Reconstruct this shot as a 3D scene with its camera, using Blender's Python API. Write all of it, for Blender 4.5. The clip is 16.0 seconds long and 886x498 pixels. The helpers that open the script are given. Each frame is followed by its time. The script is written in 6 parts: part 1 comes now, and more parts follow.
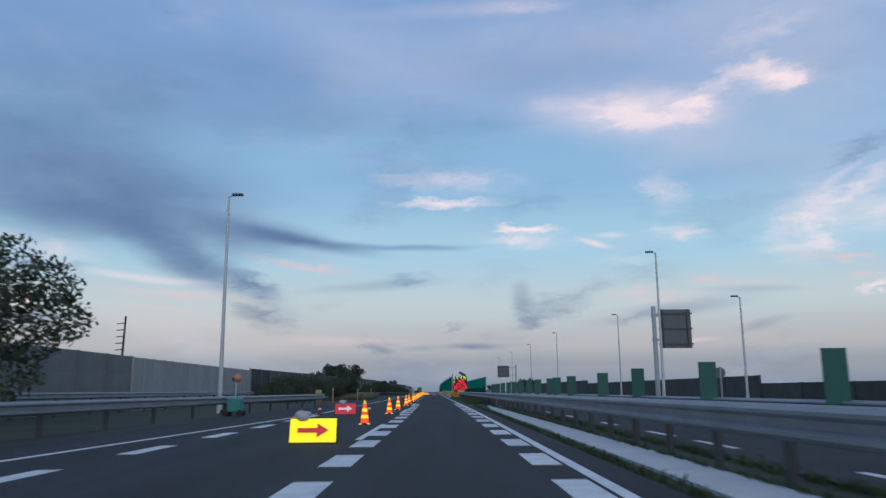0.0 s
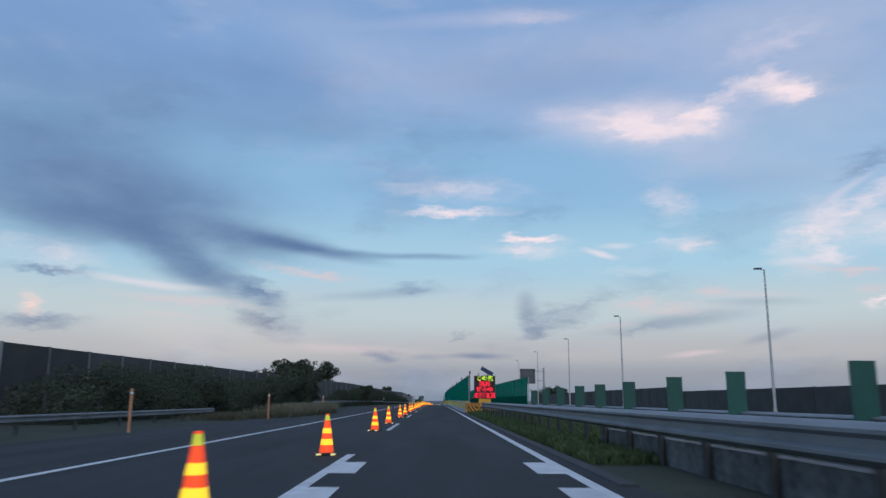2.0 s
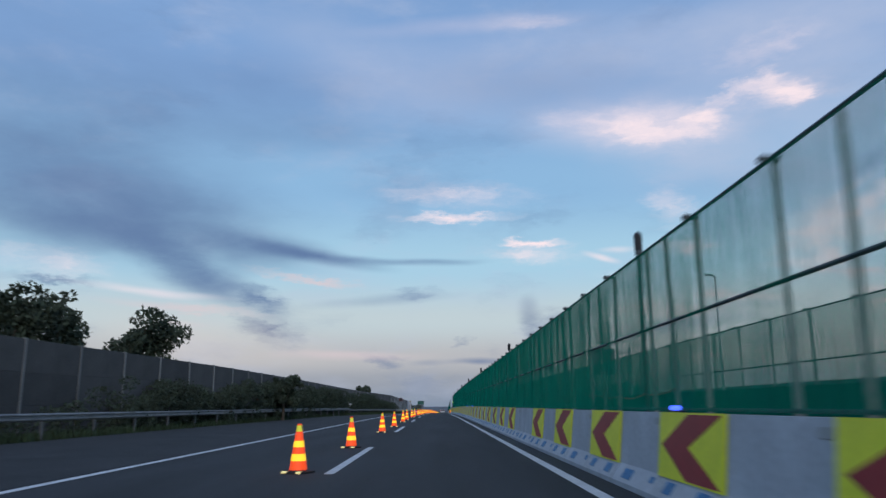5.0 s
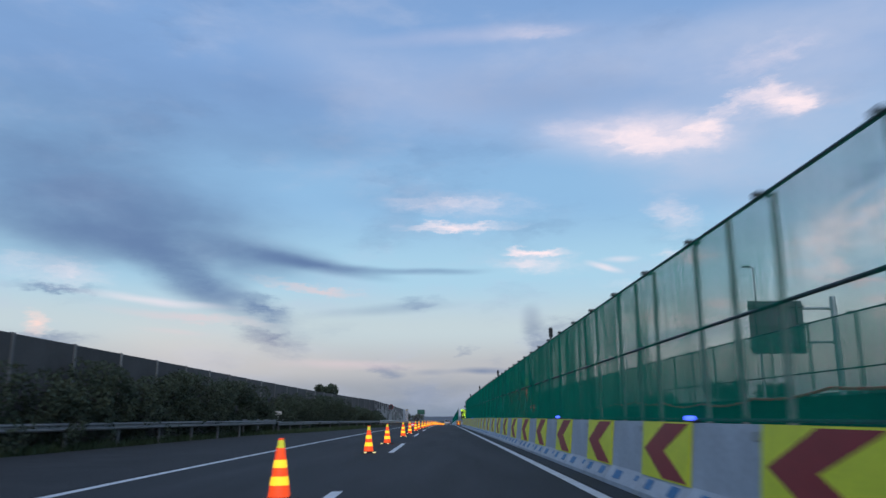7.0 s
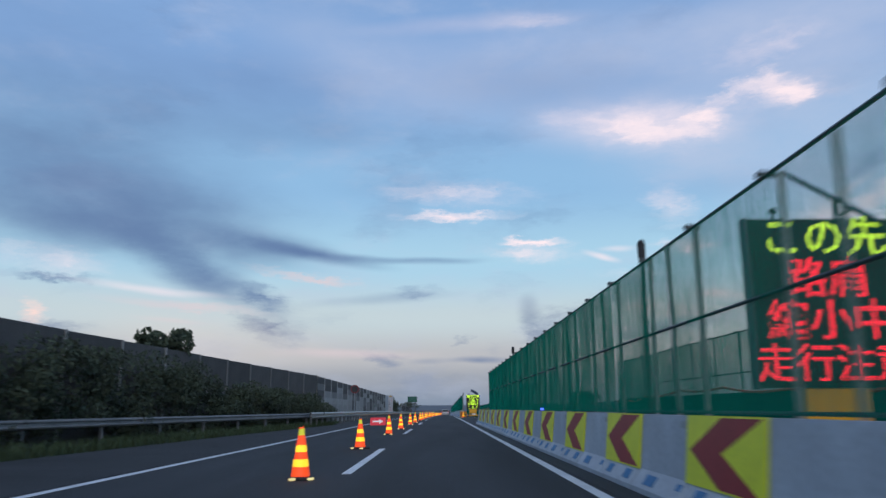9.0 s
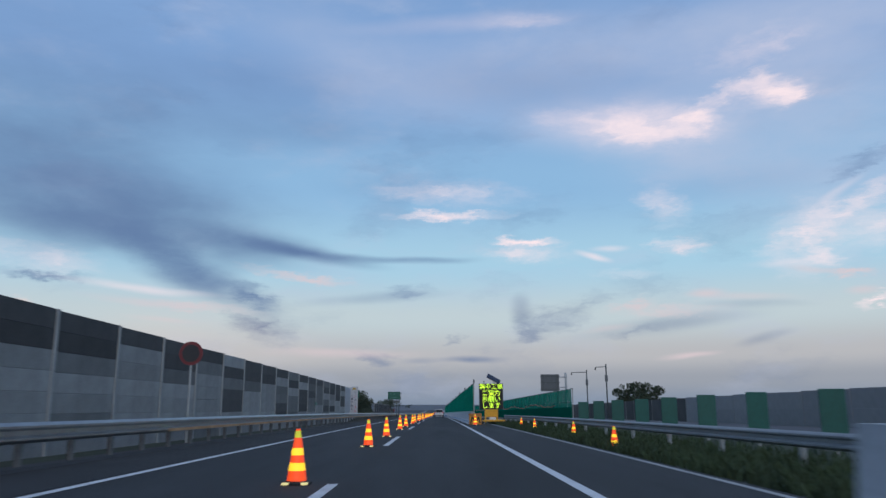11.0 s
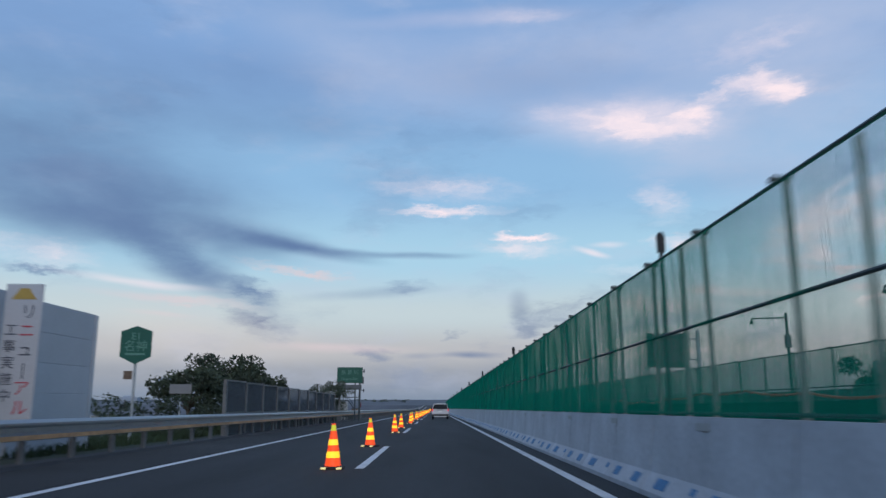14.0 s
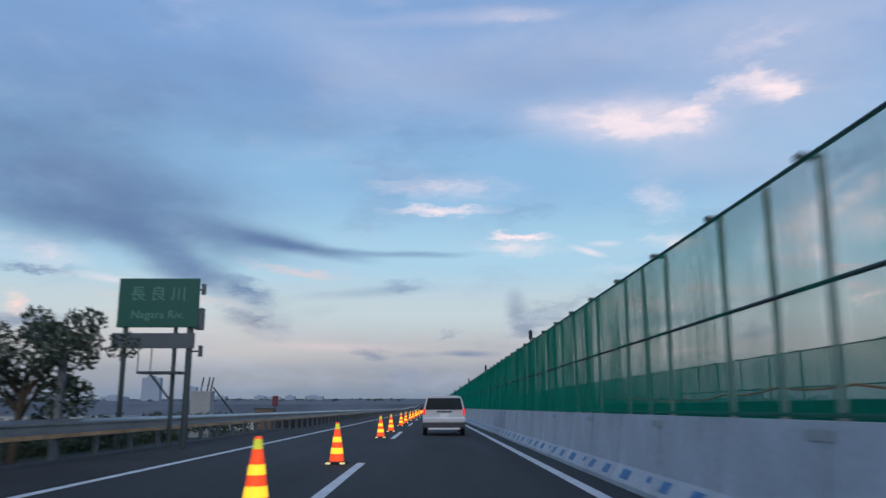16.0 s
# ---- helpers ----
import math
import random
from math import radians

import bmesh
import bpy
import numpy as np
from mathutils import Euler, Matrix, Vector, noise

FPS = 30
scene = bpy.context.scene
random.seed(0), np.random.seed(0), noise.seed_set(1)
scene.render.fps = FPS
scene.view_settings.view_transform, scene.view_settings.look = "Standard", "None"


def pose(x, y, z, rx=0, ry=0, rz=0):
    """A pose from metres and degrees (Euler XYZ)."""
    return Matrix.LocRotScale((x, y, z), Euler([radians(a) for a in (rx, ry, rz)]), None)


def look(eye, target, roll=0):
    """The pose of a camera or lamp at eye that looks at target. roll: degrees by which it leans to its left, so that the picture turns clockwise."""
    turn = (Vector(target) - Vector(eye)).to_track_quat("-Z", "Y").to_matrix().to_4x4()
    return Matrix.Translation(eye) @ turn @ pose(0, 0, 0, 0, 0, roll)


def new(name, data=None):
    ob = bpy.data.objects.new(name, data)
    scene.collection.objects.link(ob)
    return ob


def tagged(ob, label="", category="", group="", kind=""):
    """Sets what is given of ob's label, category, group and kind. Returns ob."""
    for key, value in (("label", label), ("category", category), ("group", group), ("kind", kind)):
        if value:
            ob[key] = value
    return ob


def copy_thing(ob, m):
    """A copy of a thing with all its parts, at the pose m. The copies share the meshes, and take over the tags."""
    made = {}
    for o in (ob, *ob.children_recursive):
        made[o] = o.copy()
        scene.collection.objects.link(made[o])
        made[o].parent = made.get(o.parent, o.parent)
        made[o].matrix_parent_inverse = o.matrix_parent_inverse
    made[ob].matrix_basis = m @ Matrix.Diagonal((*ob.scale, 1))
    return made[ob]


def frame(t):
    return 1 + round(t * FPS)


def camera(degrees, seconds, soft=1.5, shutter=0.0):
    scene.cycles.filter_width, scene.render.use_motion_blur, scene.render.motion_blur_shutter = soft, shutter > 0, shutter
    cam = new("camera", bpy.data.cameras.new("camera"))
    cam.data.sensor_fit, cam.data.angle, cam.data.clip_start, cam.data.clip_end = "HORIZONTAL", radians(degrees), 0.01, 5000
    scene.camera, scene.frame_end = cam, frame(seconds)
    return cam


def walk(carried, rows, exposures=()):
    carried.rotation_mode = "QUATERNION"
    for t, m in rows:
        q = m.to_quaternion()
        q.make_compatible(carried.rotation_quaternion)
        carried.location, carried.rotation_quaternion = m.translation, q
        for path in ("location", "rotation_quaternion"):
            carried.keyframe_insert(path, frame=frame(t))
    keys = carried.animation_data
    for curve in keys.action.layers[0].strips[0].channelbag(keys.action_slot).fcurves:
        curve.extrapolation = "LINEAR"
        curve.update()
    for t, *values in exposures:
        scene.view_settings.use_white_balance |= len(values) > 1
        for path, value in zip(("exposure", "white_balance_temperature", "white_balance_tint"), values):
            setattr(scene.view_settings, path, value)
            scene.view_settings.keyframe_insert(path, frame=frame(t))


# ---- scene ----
import itertools
from functools import lru_cache

# ---- the road's line: s along it, d to its right, z above it ----
GRID = np.arange(-400.0, 4200.0, 1.0)
TURN = np.interp(GRID, [20, 60, 200, 290, 335], [0, 0.6, 0.65, 0.3, 0.0])
SLOPE = np.interp(GRID, [180, 225, 290, 345, 390, 560, 700], [0, -0.25, -0.42, -0.64, -0.72, -0.72, 0.0])
LINE_X = np.cumsum(-np.sin(np.radians(TURN)))
LINE_Y = np.cumsum(np.cos(np.radians(TURN)))
LINE_Z = np.cumsum(np.tan(np.radians(SLOPE)))
LINE_X, LINE_Y, LINE_Z = (a - np.interp(0, GRID, a) for a in (LINE_X, LINE_Y, LINE_Z))


def at(s, d=0.0, z=0.0):
    a = math.radians(np.interp(s, GRID, TURN))
    return Vector((np.interp(s, GRID, LINE_X) + d * math.cos(a), np.interp(s, GRID, LINE_Y) + d * math.sin(a), np.interp(s, GRID, LINE_Z) + z))


def stand(s, d=0.0, z=0.0, turn=0.0):
    """The pose of a thing beside the road that faces along it, turned by some degrees."""
    p = at(s, d, z)
    return pose(p.x, p.y, p.z, 0, 0, float(np.interp(s, GRID, TURN)) + turn)


def laid(s, d=0.0, z=0.0):
    """As stand(), and tilted with the road's slope."""
    return stand(s, d, z) @ pose(0, 0, 0, float(np.interp(s + 2, GRID, SLOPE)), 0, 0)


# ---- camera: seconds, way along the road, offset, yaw, pitch, roll ----
cam = camera(61.0, 16.0, 1.5, 0.22)
PATH = [
    (0, 0.00, 0.05, -0.33, 10.66, 0.50),
    (0.5, 12.50, 0.07, -0.42, 10.86, 0.20),
    (1, 25.00, 0.08, -0.39, 10.89, 0.00),
    (1.5, 37.50, 0.01, -0.16, 10.93, -0.02),
    (2, 50.00, -0.05, -0.04, 11.34, -0.24),
    (2.5, 62.50, -0.03, 0.34, 10.95, 0.49),
    (3, 75.00, 0.00, 0.13, 10.09, 0.36),
    (3.5, 87.50, 0.03, 0.72, 11.40, 0.78),
    (4, 100.00, 0.05, 0.85, 11.78, 0.51),
    (4.5, 112.50, 0.08, 0.18, 11.67, 0.37),
    (7, 174.10, -0.18, 0.42, 12.47, 0.26),
    (7.5, 186.70, -0.16, 0.32, 11.75, 0.36),
    (8, 199.30, -0.14, 0.36, 11.47, 0.38),
    (8.5, 211.90, -0.10, 0.27, 11.61, 0.34),
    (9, 224.50, -0.06, 0.19, 11.65, 0.23),
    (11.5, 285.90, 0.00, -0.52, 11.61, 0.13),
    (12, 297.55, -0.01, -0.55, 11.69, -0.03),
    (12.5, 309.20, -0.02, -0.53, 11.69, -0.25),
    (13, 320.85, -0.03, -0.51, 11.36, -0.02),
    (13.5, 332.50, -0.04, -0.56, 11.26, -0.02),
    (14, 344.15, -0.03, -0.58, 11.26, -0.05),
    (14.5, 355.80, -0.02, -0.72, 11.40, -0.24),
    (15, 367.45, -0.02, -0.82, 11.39, -0.33),
    (15.5, 379.10, -0.01, -0.67, 11.31, -0.02),
    (16, 390.75, 0.00, -0.83, 11.19, 0.06),
]
EYE = 1.08


def carried_pose(s, d, yaw, pitch, roll):
    p = at(s, d, EYE)
    return pose(p.x, p.y, p.z, 90 + pitch, roll, yaw)


walk(cam, [(t, carried_pose(s, d, yaw, pitch, roll)) for t, s, d, yaw, pitch, roll in PATH], exposures=((0.0, 0.0), (4.5, 0.02), (7.5, 0.1), (9.2, 0.1), (11.3, 0.0), (12.6, -0.06), (13.5, 0.08), (16.0, 0.08)))

# ---- sky at dusk ----
world = bpy.data.worlds.new("dusk_sky")
scene.world = world
world.use_nodes = True
WN, WL = world.node_tree.nodes, world.node_tree.links
WN.clear()


def srgb(r, g, b):
    return tuple((c / 255 / 12.92 if c / 255 < 0.04045 else ((c / 255 + 0.055) / 1.055) ** 2.4) for c in (r, g, b)) + (1.0,)


sky_way = WN.new("ShaderNodeTexCoord").outputs["Generated"]


def wnode(kind, **sets):
    n = WN.new(kind)
    for key, value in sets.items():
        if key == "operation":
            n.operation = value
        elif key == "blend_type":
            n.blend_type = value
    return n


def wmath(op, a, b=None):
    n = wnode("ShaderNodeVectorMath", operation=op)
    for i, v in enumerate((a, b)):
        if v is None:
            continue
        if isinstance(v, (tuple, list)):
            n.inputs[i].default_value = v
        else:
            WL.new(v, n.inputs[i])
    return n


def wnoise(vec, scale, detail, rough):
    n = WN.new("ShaderNodeTexNoise")
    n.inputs["Scale"].default_value, n.inputs["Detail"].default_value, n.inputs["Roughness"].default_value = scale, detail, rough
    WL.new(vec, n.inputs["Vector"])
    return n


# height in the sky gives the clear colour
split = WN.new("ShaderNodeSeparateXYZ")
WL.new(sky_way, split.inputs[0])
ramp = WN.new("ShaderNodeValToRGB")
WL.new(split.outputs["Z"], ramp.inputs["Fac"])
ramp.color_ramp.interpolation = "EASE"
stops = ((0.0, (130, 144, 164)), (0.03, (154, 160, 171)), (0.06, (183, 184, 188)), (0.11, (191, 206, 212)), (0.18, (166, 205, 227)), (0.28, (141, 183, 220)), (0.42, (128, 164, 211)), (0.7, (112, 144, 190)))
while len(ramp.color_ramp.elements) < len(stops):
    ramp.color_ramp.elements.new(0.5)
for el, (place, colour) in zip(ramp.color_ramp.elements, stops):
    el.position, el.color = place, srgb(*colour)
sky_colour = ramp.outputs["Color"]

# wind-drawn cloud edges: the way is bent by noise at two sizes, flattened towards the horizon
flat = wmath("MULTIPLY", sky_way, (1.0, 1.0, 3.2)).outputs[0]
bend = wmath("SUBTRACT", wnoise(flat, 5.0, 3.0, 0.5).outputs["Color"], (0.5, 0.5, 0.5)).outputs[0]
bend = wmath("MULTIPLY", bend, (0.045, 0.0, 0.02)).outputs[0]
fine = wmath("SUBTRACT", wnoise(flat, 26.0, 7.0, 0.66).outputs["Color"], (0.5, 0.5, 0.5)).outputs[0]
fine = wmath("MULTIPLY", fine, (0.075, 0.0, 0.036)).outputs[0]
soft_way = wmath("ADD", sky_way, bend).outputs[0]
bent_way = wmath("ADD", soft_way, fine).outputs[0]
grain = WN.new("ShaderNodeMapRange")
WL.new(wnoise(wmath("MULTIPLY", bent_way, (1.0, 1.0, 2.6)).outputs[0], 15.0, 8.0, 0.6).outputs["Fac"], grain.inputs["Value"])
grain.inputs["From Min"].default_value, grain.inputs["From Max"].default_value = 0.32, 0.68
grain.inputs["To Min"].default_value, grain.inputs["To Max"].default_value = 0.15, 1.75
soft_grain = WN.new("ShaderNodeMapRange")
WL.new(wnoise(wmath("MULTIPLY", soft_way, (1.0, 1.0, 2.4)).outputs[0], 9.0, 6.0, 0.55).outputs["Fac"], soft_grain.inputs["Value"])
soft_grain.inputs["From Min"].default_value, soft_grain.inputs["From Max"].default_value = 0.3, 0.7
soft_grain.inputs["To Min"].default_value, soft_grain.inputs["To Max"].default_value = 0.65, 1.3
streak = wnoise(wmath("MULTIPLY", soft_way, (1.0, 1.0, 2.6)).outputs[0], 6.0, 7.0, 0.58).outputs["Fac"]

SHADE, SHADE_LOW, LIT, LILAC, PINK, ROSE, CREAM = srgb(96, 122, 163), srgb(118, 134, 164), srgb(252, 232, 236), srgb(184, 194, 219), srgb(218, 201, 206), srgb(248, 216, 208), srgb(216, 208, 202)


def over(colour, fac_socket, clouds):
    mix = WN.new("ShaderNodeMixRGB")
    WL.new(fac_socket, mix.inputs["Fac"])
    WL.new(colour, mix.inputs["Color1"])
    mix.inputs["Color2"].default_value = clouds
    return mix.outputs["Color"]


# thin veil of cloud all over the sky
veil = WN.new("ShaderNodeMapRange")
veil.interpolation_type = "SMOOTHSTEP"
WL.new(streak, veil.inputs["Value"])
veil.inputs["From Min"].default_value, veil.inputs["From Max"].default_value, veil.inputs["To Max"].default_value = 0.46, 0.8, 0.42
sky_colour = over(sky_colour, veil.outputs["Result"], LILAC)
dim = WN.new("ShaderNodeMapRange")
dim.interpolation_type = "SMOOTHSTEP"
WL.new(wnoise(wmath("MULTIPLY", bent_way, (1.0, 1.0, 2.8)).outputs[0], 5.0, 6.0, 0.55).outputs["Fac"], dim.inputs["Value"])
dim.inputs["From Min"].default_value, dim.inputs["From Max"].default_value, dim.inputs["To Max"].default_value = 0.52, 0.78, 0.3
sky_colour = over(sky_colour, dim.outputs["Result"], SHADE)


def cloud(tone, azimuth, height, wide, tall, lean, strength):
    """A bank of cloud round a way in the sky, all in degrees."""
    global sky_colour
    a, e = radians(azimuth), radians(height)
    c = Vector((math.sin(a) * math.cos(e), math.cos(a) * math.cos(e), math.sin(e)))
    m = WN.new("ShaderNodeMapping")
    m.vector_type = "TEXTURE"
    m.inputs["Location"].default_value = c
    turn = c.to_track_quat("Y", "Z").to_matrix() @ Matrix.Rotation(radians(-lean), 3, "Y")
    m.inputs["Rotation"].default_value = turn.to_euler()
    m.inputs["Scale"].default_value = (radians(wide) * 1.35, 0.6, radians(tall) * 1.4)
    broad = wide > 5.0 or tall < 0.33 or tall > wide
    # each bank is worked out after the one behind it, which keeps the node stack small
    after = wmath("MULTIPLY_ADD", sky_colour, (1e-9, 1e-9, 1e-9))
    WL.new(soft_way if broad else bent_way, after.inputs[2])
    WL.new(after.outputs[0], m.inputs["Vector"])
    size = wmath("LENGTH", m.outputs["Vector"])
    r = WN.new("ShaderNodeMapRange")
    r.interpolation_type = "SMOOTHSTEP"
    WL.new(size.outputs["Value"], r.inputs["Value"])
    r.inputs["From Min"].default_value, r.inputs["From Max"].default_value = 1.08, 0.0
    r.inputs["To Min"].default_value, r.inputs["To Max"].default_value = 0.0, strength
    cut = WN.new("ShaderNodeMath")
    cut.operation, cut.use_clamp = "MULTIPLY", True
    WL.new(r.outputs["Result"], cut.inputs[0]), WL.new((soft_grain if broad else grain).outputs["Result"], cut.inputs[1])
    sky_colour = over(sky_colour, cut.outputs[0], tone)


cloud(LILAC, 28.46, 23.84, 8.62, 4.00, 0, 0.45)
cloud(SHADE, -24.72, 14.27, 11.96, 3.69, -4, 0.45)
cloud(SHADE, -29.16, 15.79, 8.50, 2.60, 0, 0.30)
cloud(SHADE, -19.95, 11.74, 9.79, 1.37, -7, 0.45)
cloud(SHADE, -27.28, 17.99, 10.11, 2.26, -2, 0.22)
cloud(LILAC, 10.31, 24.96, 15.08, 3.62, 0, 0.42)
cloud(LILAC, 24.61, 18.93, 9.98, 3.48, 4, 0.50)
cloud(LILAC, 27.93, 14.61, 6.81, 2.67, 8, 0.35)
cloud(LILAC, 21.24, 26.38, 11.61, 1.88, 0, 0.40)
cloud(LILAC, -3.45, 24.37, 9.51, 2.45, -12, 0.35)
cloud(LILAC, -9.96, 27.43, 7.97, 1.57, -6, 0.20)
cloud(SHADE, -26.48, 20.80, 15.21, 3.55, 0, 0.40)
cloud(SHADE, -26.93, 14.58, 11.22, 4.18, -4, 0.42)
cloud(SHADE, -13.30, 23.35, 7.92, 2.40, -4, 0.25)
cloud(SHADE, -9.63, 20.15, 8.21, 1.49, 0, 0.22)
cloud(SHADE, -3.30, 16.41, 5.53, 1.20, 0, 0.16)
cloud(SHADE, 7.11, 23.91, 9.85, 2.04, -3, 0.20)
cloud(SHADE, 22.42, 15.62, 6.29, 1.19, 0, 0.08)
cloud(SHADE, -30.30, 25.57, 9.39, 2.09, 0, 0.20)
cloud(SHADE, -27.76, 12.36, 7.72, 2.28, -3, 0.40)
cloud(SHADE, -22.31, 12.34, 9.50, 1.90, -6, 0.55)
cloud(SHADE, -18.96, 14.26, 5.74, 1.21, -8, 0.30)
cloud(SHADE, -14.35, 12.04, 5.22, 1.00, -6, 0.80)
cloud(SHADE, -10.11, 11.20, 5.19, 0.59, -9, 0.85)
cloud(SHADE, -5.81, 10.87, 3.61, 0.30, -3, 0.45)
cloud(SHADE, -1.44, 10.77, 4.08, 0.30, 0, 0.55)
cloud(SHADE, -21.02, 10.64, 4.10, 1.20, -20, 0.50)
cloud(SHADE, -18.41, 9.40, 6.54, 1.30, -24, 0.80)
cloud(SHADE, -14.11, 7.88, 2.41, 0.75, -25, 0.50)
cloud(SHADE_LOW, -13.08, 5.39, 2.50, 0.99, -12, 0.80)
cloud(SHADE_LOW, -14.41, 5.88, 1.60, 0.42, -10, 0.40)
cloud(SHADE, -4.87, 7.81, 5.10, 0.38, 4, 0.30)
cloud(SHADE, -2.37, 8.27, 1.80, 0.51, 2, 0.42)
cloud(SHADE_LOW, -4.76, 3.36, 1.77, 0.46, -12, 0.55)
cloud(SHADE_LOW, -1.15, 3.18, 1.53, 0.25, 0, 0.35)
cloud(SHADE, -28.39, 8.48, 2.98, 0.33, -2, 0.45)
cloud(SHADE_LOW, 6.45, 6.6, 0.75, 1.25, -12, 0.55)
cloud(SHADE_LOW, 7.1, 5.7, 1.5, 0.95, 38, 0.6)
cloud(SHADE_LOW, 9.31, 6.20, 3.55, 0.84, 20, 0.45)
cloud(SHADE, 11.44, 7.14, 2.07, 0.42, 18, 0.25)
cloud(SHADE_LOW, 2.90, 3.19, 2.38, 0.26, 0, 0.75)
cloud(SHADE_LOW, 1.41, 4.67, 0.60, 0.42, 25, 0.45)
cloud(SHADE_LOW, 23.46, 4.40, 1.74, 0.31, 15, 0.42)
cloud(SHADE_LOW, 17.07, 5.56, 5.89, 0.65, 6, 0.38)
cloud(SHADE_LOW, 14.24, 5.00, 2.42, 0.33, 10, 0.30)
cloud(SHADE, 22.91, 6.78, 3.30, 0.31, -2, 0.25)
cloud(SHADE, 31.03, 16.09, 2.41, 0.59, 18, 0.40)
cloud(SHADE, 29.75, 15.33, 1.98, 0.38, 15, 0.25)
cloud(LIT, 1.17, 15.82, 4.93, 0.86, -2, 0.40)
cloud(LIT, 1.18, 14.14, 3.95, 0.34, 1, 0.75)
cloud(LIT, 0.73, 14.06, 1.94, 0.21, 1, 0.50)
cloud(LIT, 6.86, 11.18, 2.98, 0.60, -2, 0.38)
cloud(LIT, 7.40, 12.11, 2.46, 0.34, -4, 0.70)
cloud(LIT, 6.66, 12.21, 1.10, 0.21, -4, 0.35)
cloud(LIT, 11.82, 10.88, 1.24, 0.29, -18, 0.65)
cloud(LIT, 13.19, 11.47, 1.31, 0.25, 0, 0.35)
cloud(LIT, 14.02, 9.38, 2.44, 0.34, 0, 0.15)
cloud(LIT, 18.90, 11.23, 1.63, 0.58, 0, 0.50)
cloud(LIT, 16.92, 11.75, 1.11, 0.33, 0, 0.25)
cloud(LIT, 16.95, 14.44, 1.98, 1.07, -35, 0.32)
cloud(LIT, 14.52, 20.39, 7.19, 2.12, -4, 0.34)
cloud(LIT, 16.64, 20.09, 4.53, 1.54, -3, 0.45)
cloud(LIT, 14.72, 20.01, 2.81, 0.81, -4, 0.45)
cloud(LIT, 19.76, 20.27, 1.75, 0.96, 4, 0.55)
cloud(LIT, 19.91, 20.65, 1.37, 0.28, 0, 0.35)
cloud(LIT, 15.75, 19.27, 3.58, 0.45, 0, 0.30)
cloud(LIT, 10.62, 21.06, 2.88, 0.66, -8, 0.25)
cloud(LIT, 25.22, 21.44, 3.00, 1.22, -4, 0.50)
cloud(LIT, 26.51, 21.01, 1.25, 0.64, -14, 0.45)
cloud(LIT, 24.90, 22.19, 1.41, 0.46, 10, 0.30)
cloud(LIT, 22.93, 22.09, 2.18, 0.46, 18, 0.38)
cloud(LIT, 21.47, 21.42, 2.23, 0.35, 6, 0.32)
cloud(LIT, 24.91, 24.55, 3.16, 0.90, 14, 0.28)
cloud(LIT, 26.91, 11.23, 2.60, 2.12, 50, 0.50)
cloud(LIT, 27.51, 10.02, 1.58, 0.62, -25, 0.40)
cloud(LIT, 26.40, 9.52, 2.80, 0.31, 0, 0.30)
cloud(LIT, 29.51, 12.89, 4.30, 0.83, 25, 0.45)
cloud(LIT, 28.57, 13.96, 2.02, 0.30, 30, 0.25)
cloud(LIT, 30.89, 11.41, 1.94, 1.34, 20, 0.35)
cloud(PINK, 29.10, 8.55, 1.27, 0.34, -6, 0.60)
cloud(PINK, 27.06, 8.97, 1.52, 0.27, -10, 0.45)
cloud(LIT, 30.64, 6.68, 1.03, 0.33, 15, 0.60)
cloud(PINK, 29.82, 7.37, 0.98, 0.27, 0, 0.50)
cloud(PINK, 19.94, 7.71, 1.15, 0.32, 0, 0.65)
cloud(PINK, 22.20, 7.33, 3.15, 0.31, -4, 0.40)
cloud(PINK, 15.06, 6.97, 1.69, 0.38, 8, 0.60)
cloud(PINK, 17.32, 6.46, 3.73, 0.45, 2, 0.42)
cloud(PINK, 18.20, 3.31, 2.01, 0.20, 4, 0.70)
cloud(PINK, 12.62, 5.32, 1.80, 0.25, 6, 0.30)
cloud(LIT, 2.55, 28.37, 7.77, 0.63, 2, 0.17)
cloud(LIT, 7.21, 28.24, 3.25, 0.36, 2, 0.14)
cloud(CREAM, -17.5, 4.6, 8.5, 1.9, -4, 0.42)
cloud(PINK, -18.04, 6.93, 4.43, 0.42, -4, 0.4)
cloud(PINK, -21.50, 7.16, 3.51, 0.3, -3, 0.3)
cloud(PINK, -9.82, 9.30, 3.00, 0.4, -8, 0.5)
cloud(PINK, -12.57, 9.79, 2.45, 0.33, -8, 0.30)
cloud(PINK, -20.08, 5.84, 2.33, 0.24, -6, 0.30)
cloud(PINK, -7.30, 3.71, 5.43, 0.38, 0, 0.45)
cloud(LIT, -28.52, 9.72, 3.30, 0.90, -6, 0.35)
cloud(LIT, -21.96, 8.17, 4.78, 0.31, -3, 0.38)
cloud(ROSE, -29.15, 5.95, 0.95, 0.62, 40, 0.95)
cloud(SHADE_LOW, -28.74, 4.98, 3.38, 0.49, 0, 0.60)

back = WN.new("ShaderNodeBackground")
WL.new(sky_colour, back.inputs["Color"])
back.inputs["Strength"].default_value = 1.0
WL.new(back.outputs[0], WN.new("ShaderNodeOutputWorld").inputs["Surface"])

# the last daylight, from behind
sun = new("sun", bpy.data.lights.new("sun", "SUN"))
sun.data.energy, sun.data.angle, sun.data.color = 0.8, radians(30), (1.0, 0.92, 0.88)
sun.matrix_world = look((8, -100, 55), (0, 0, 0))


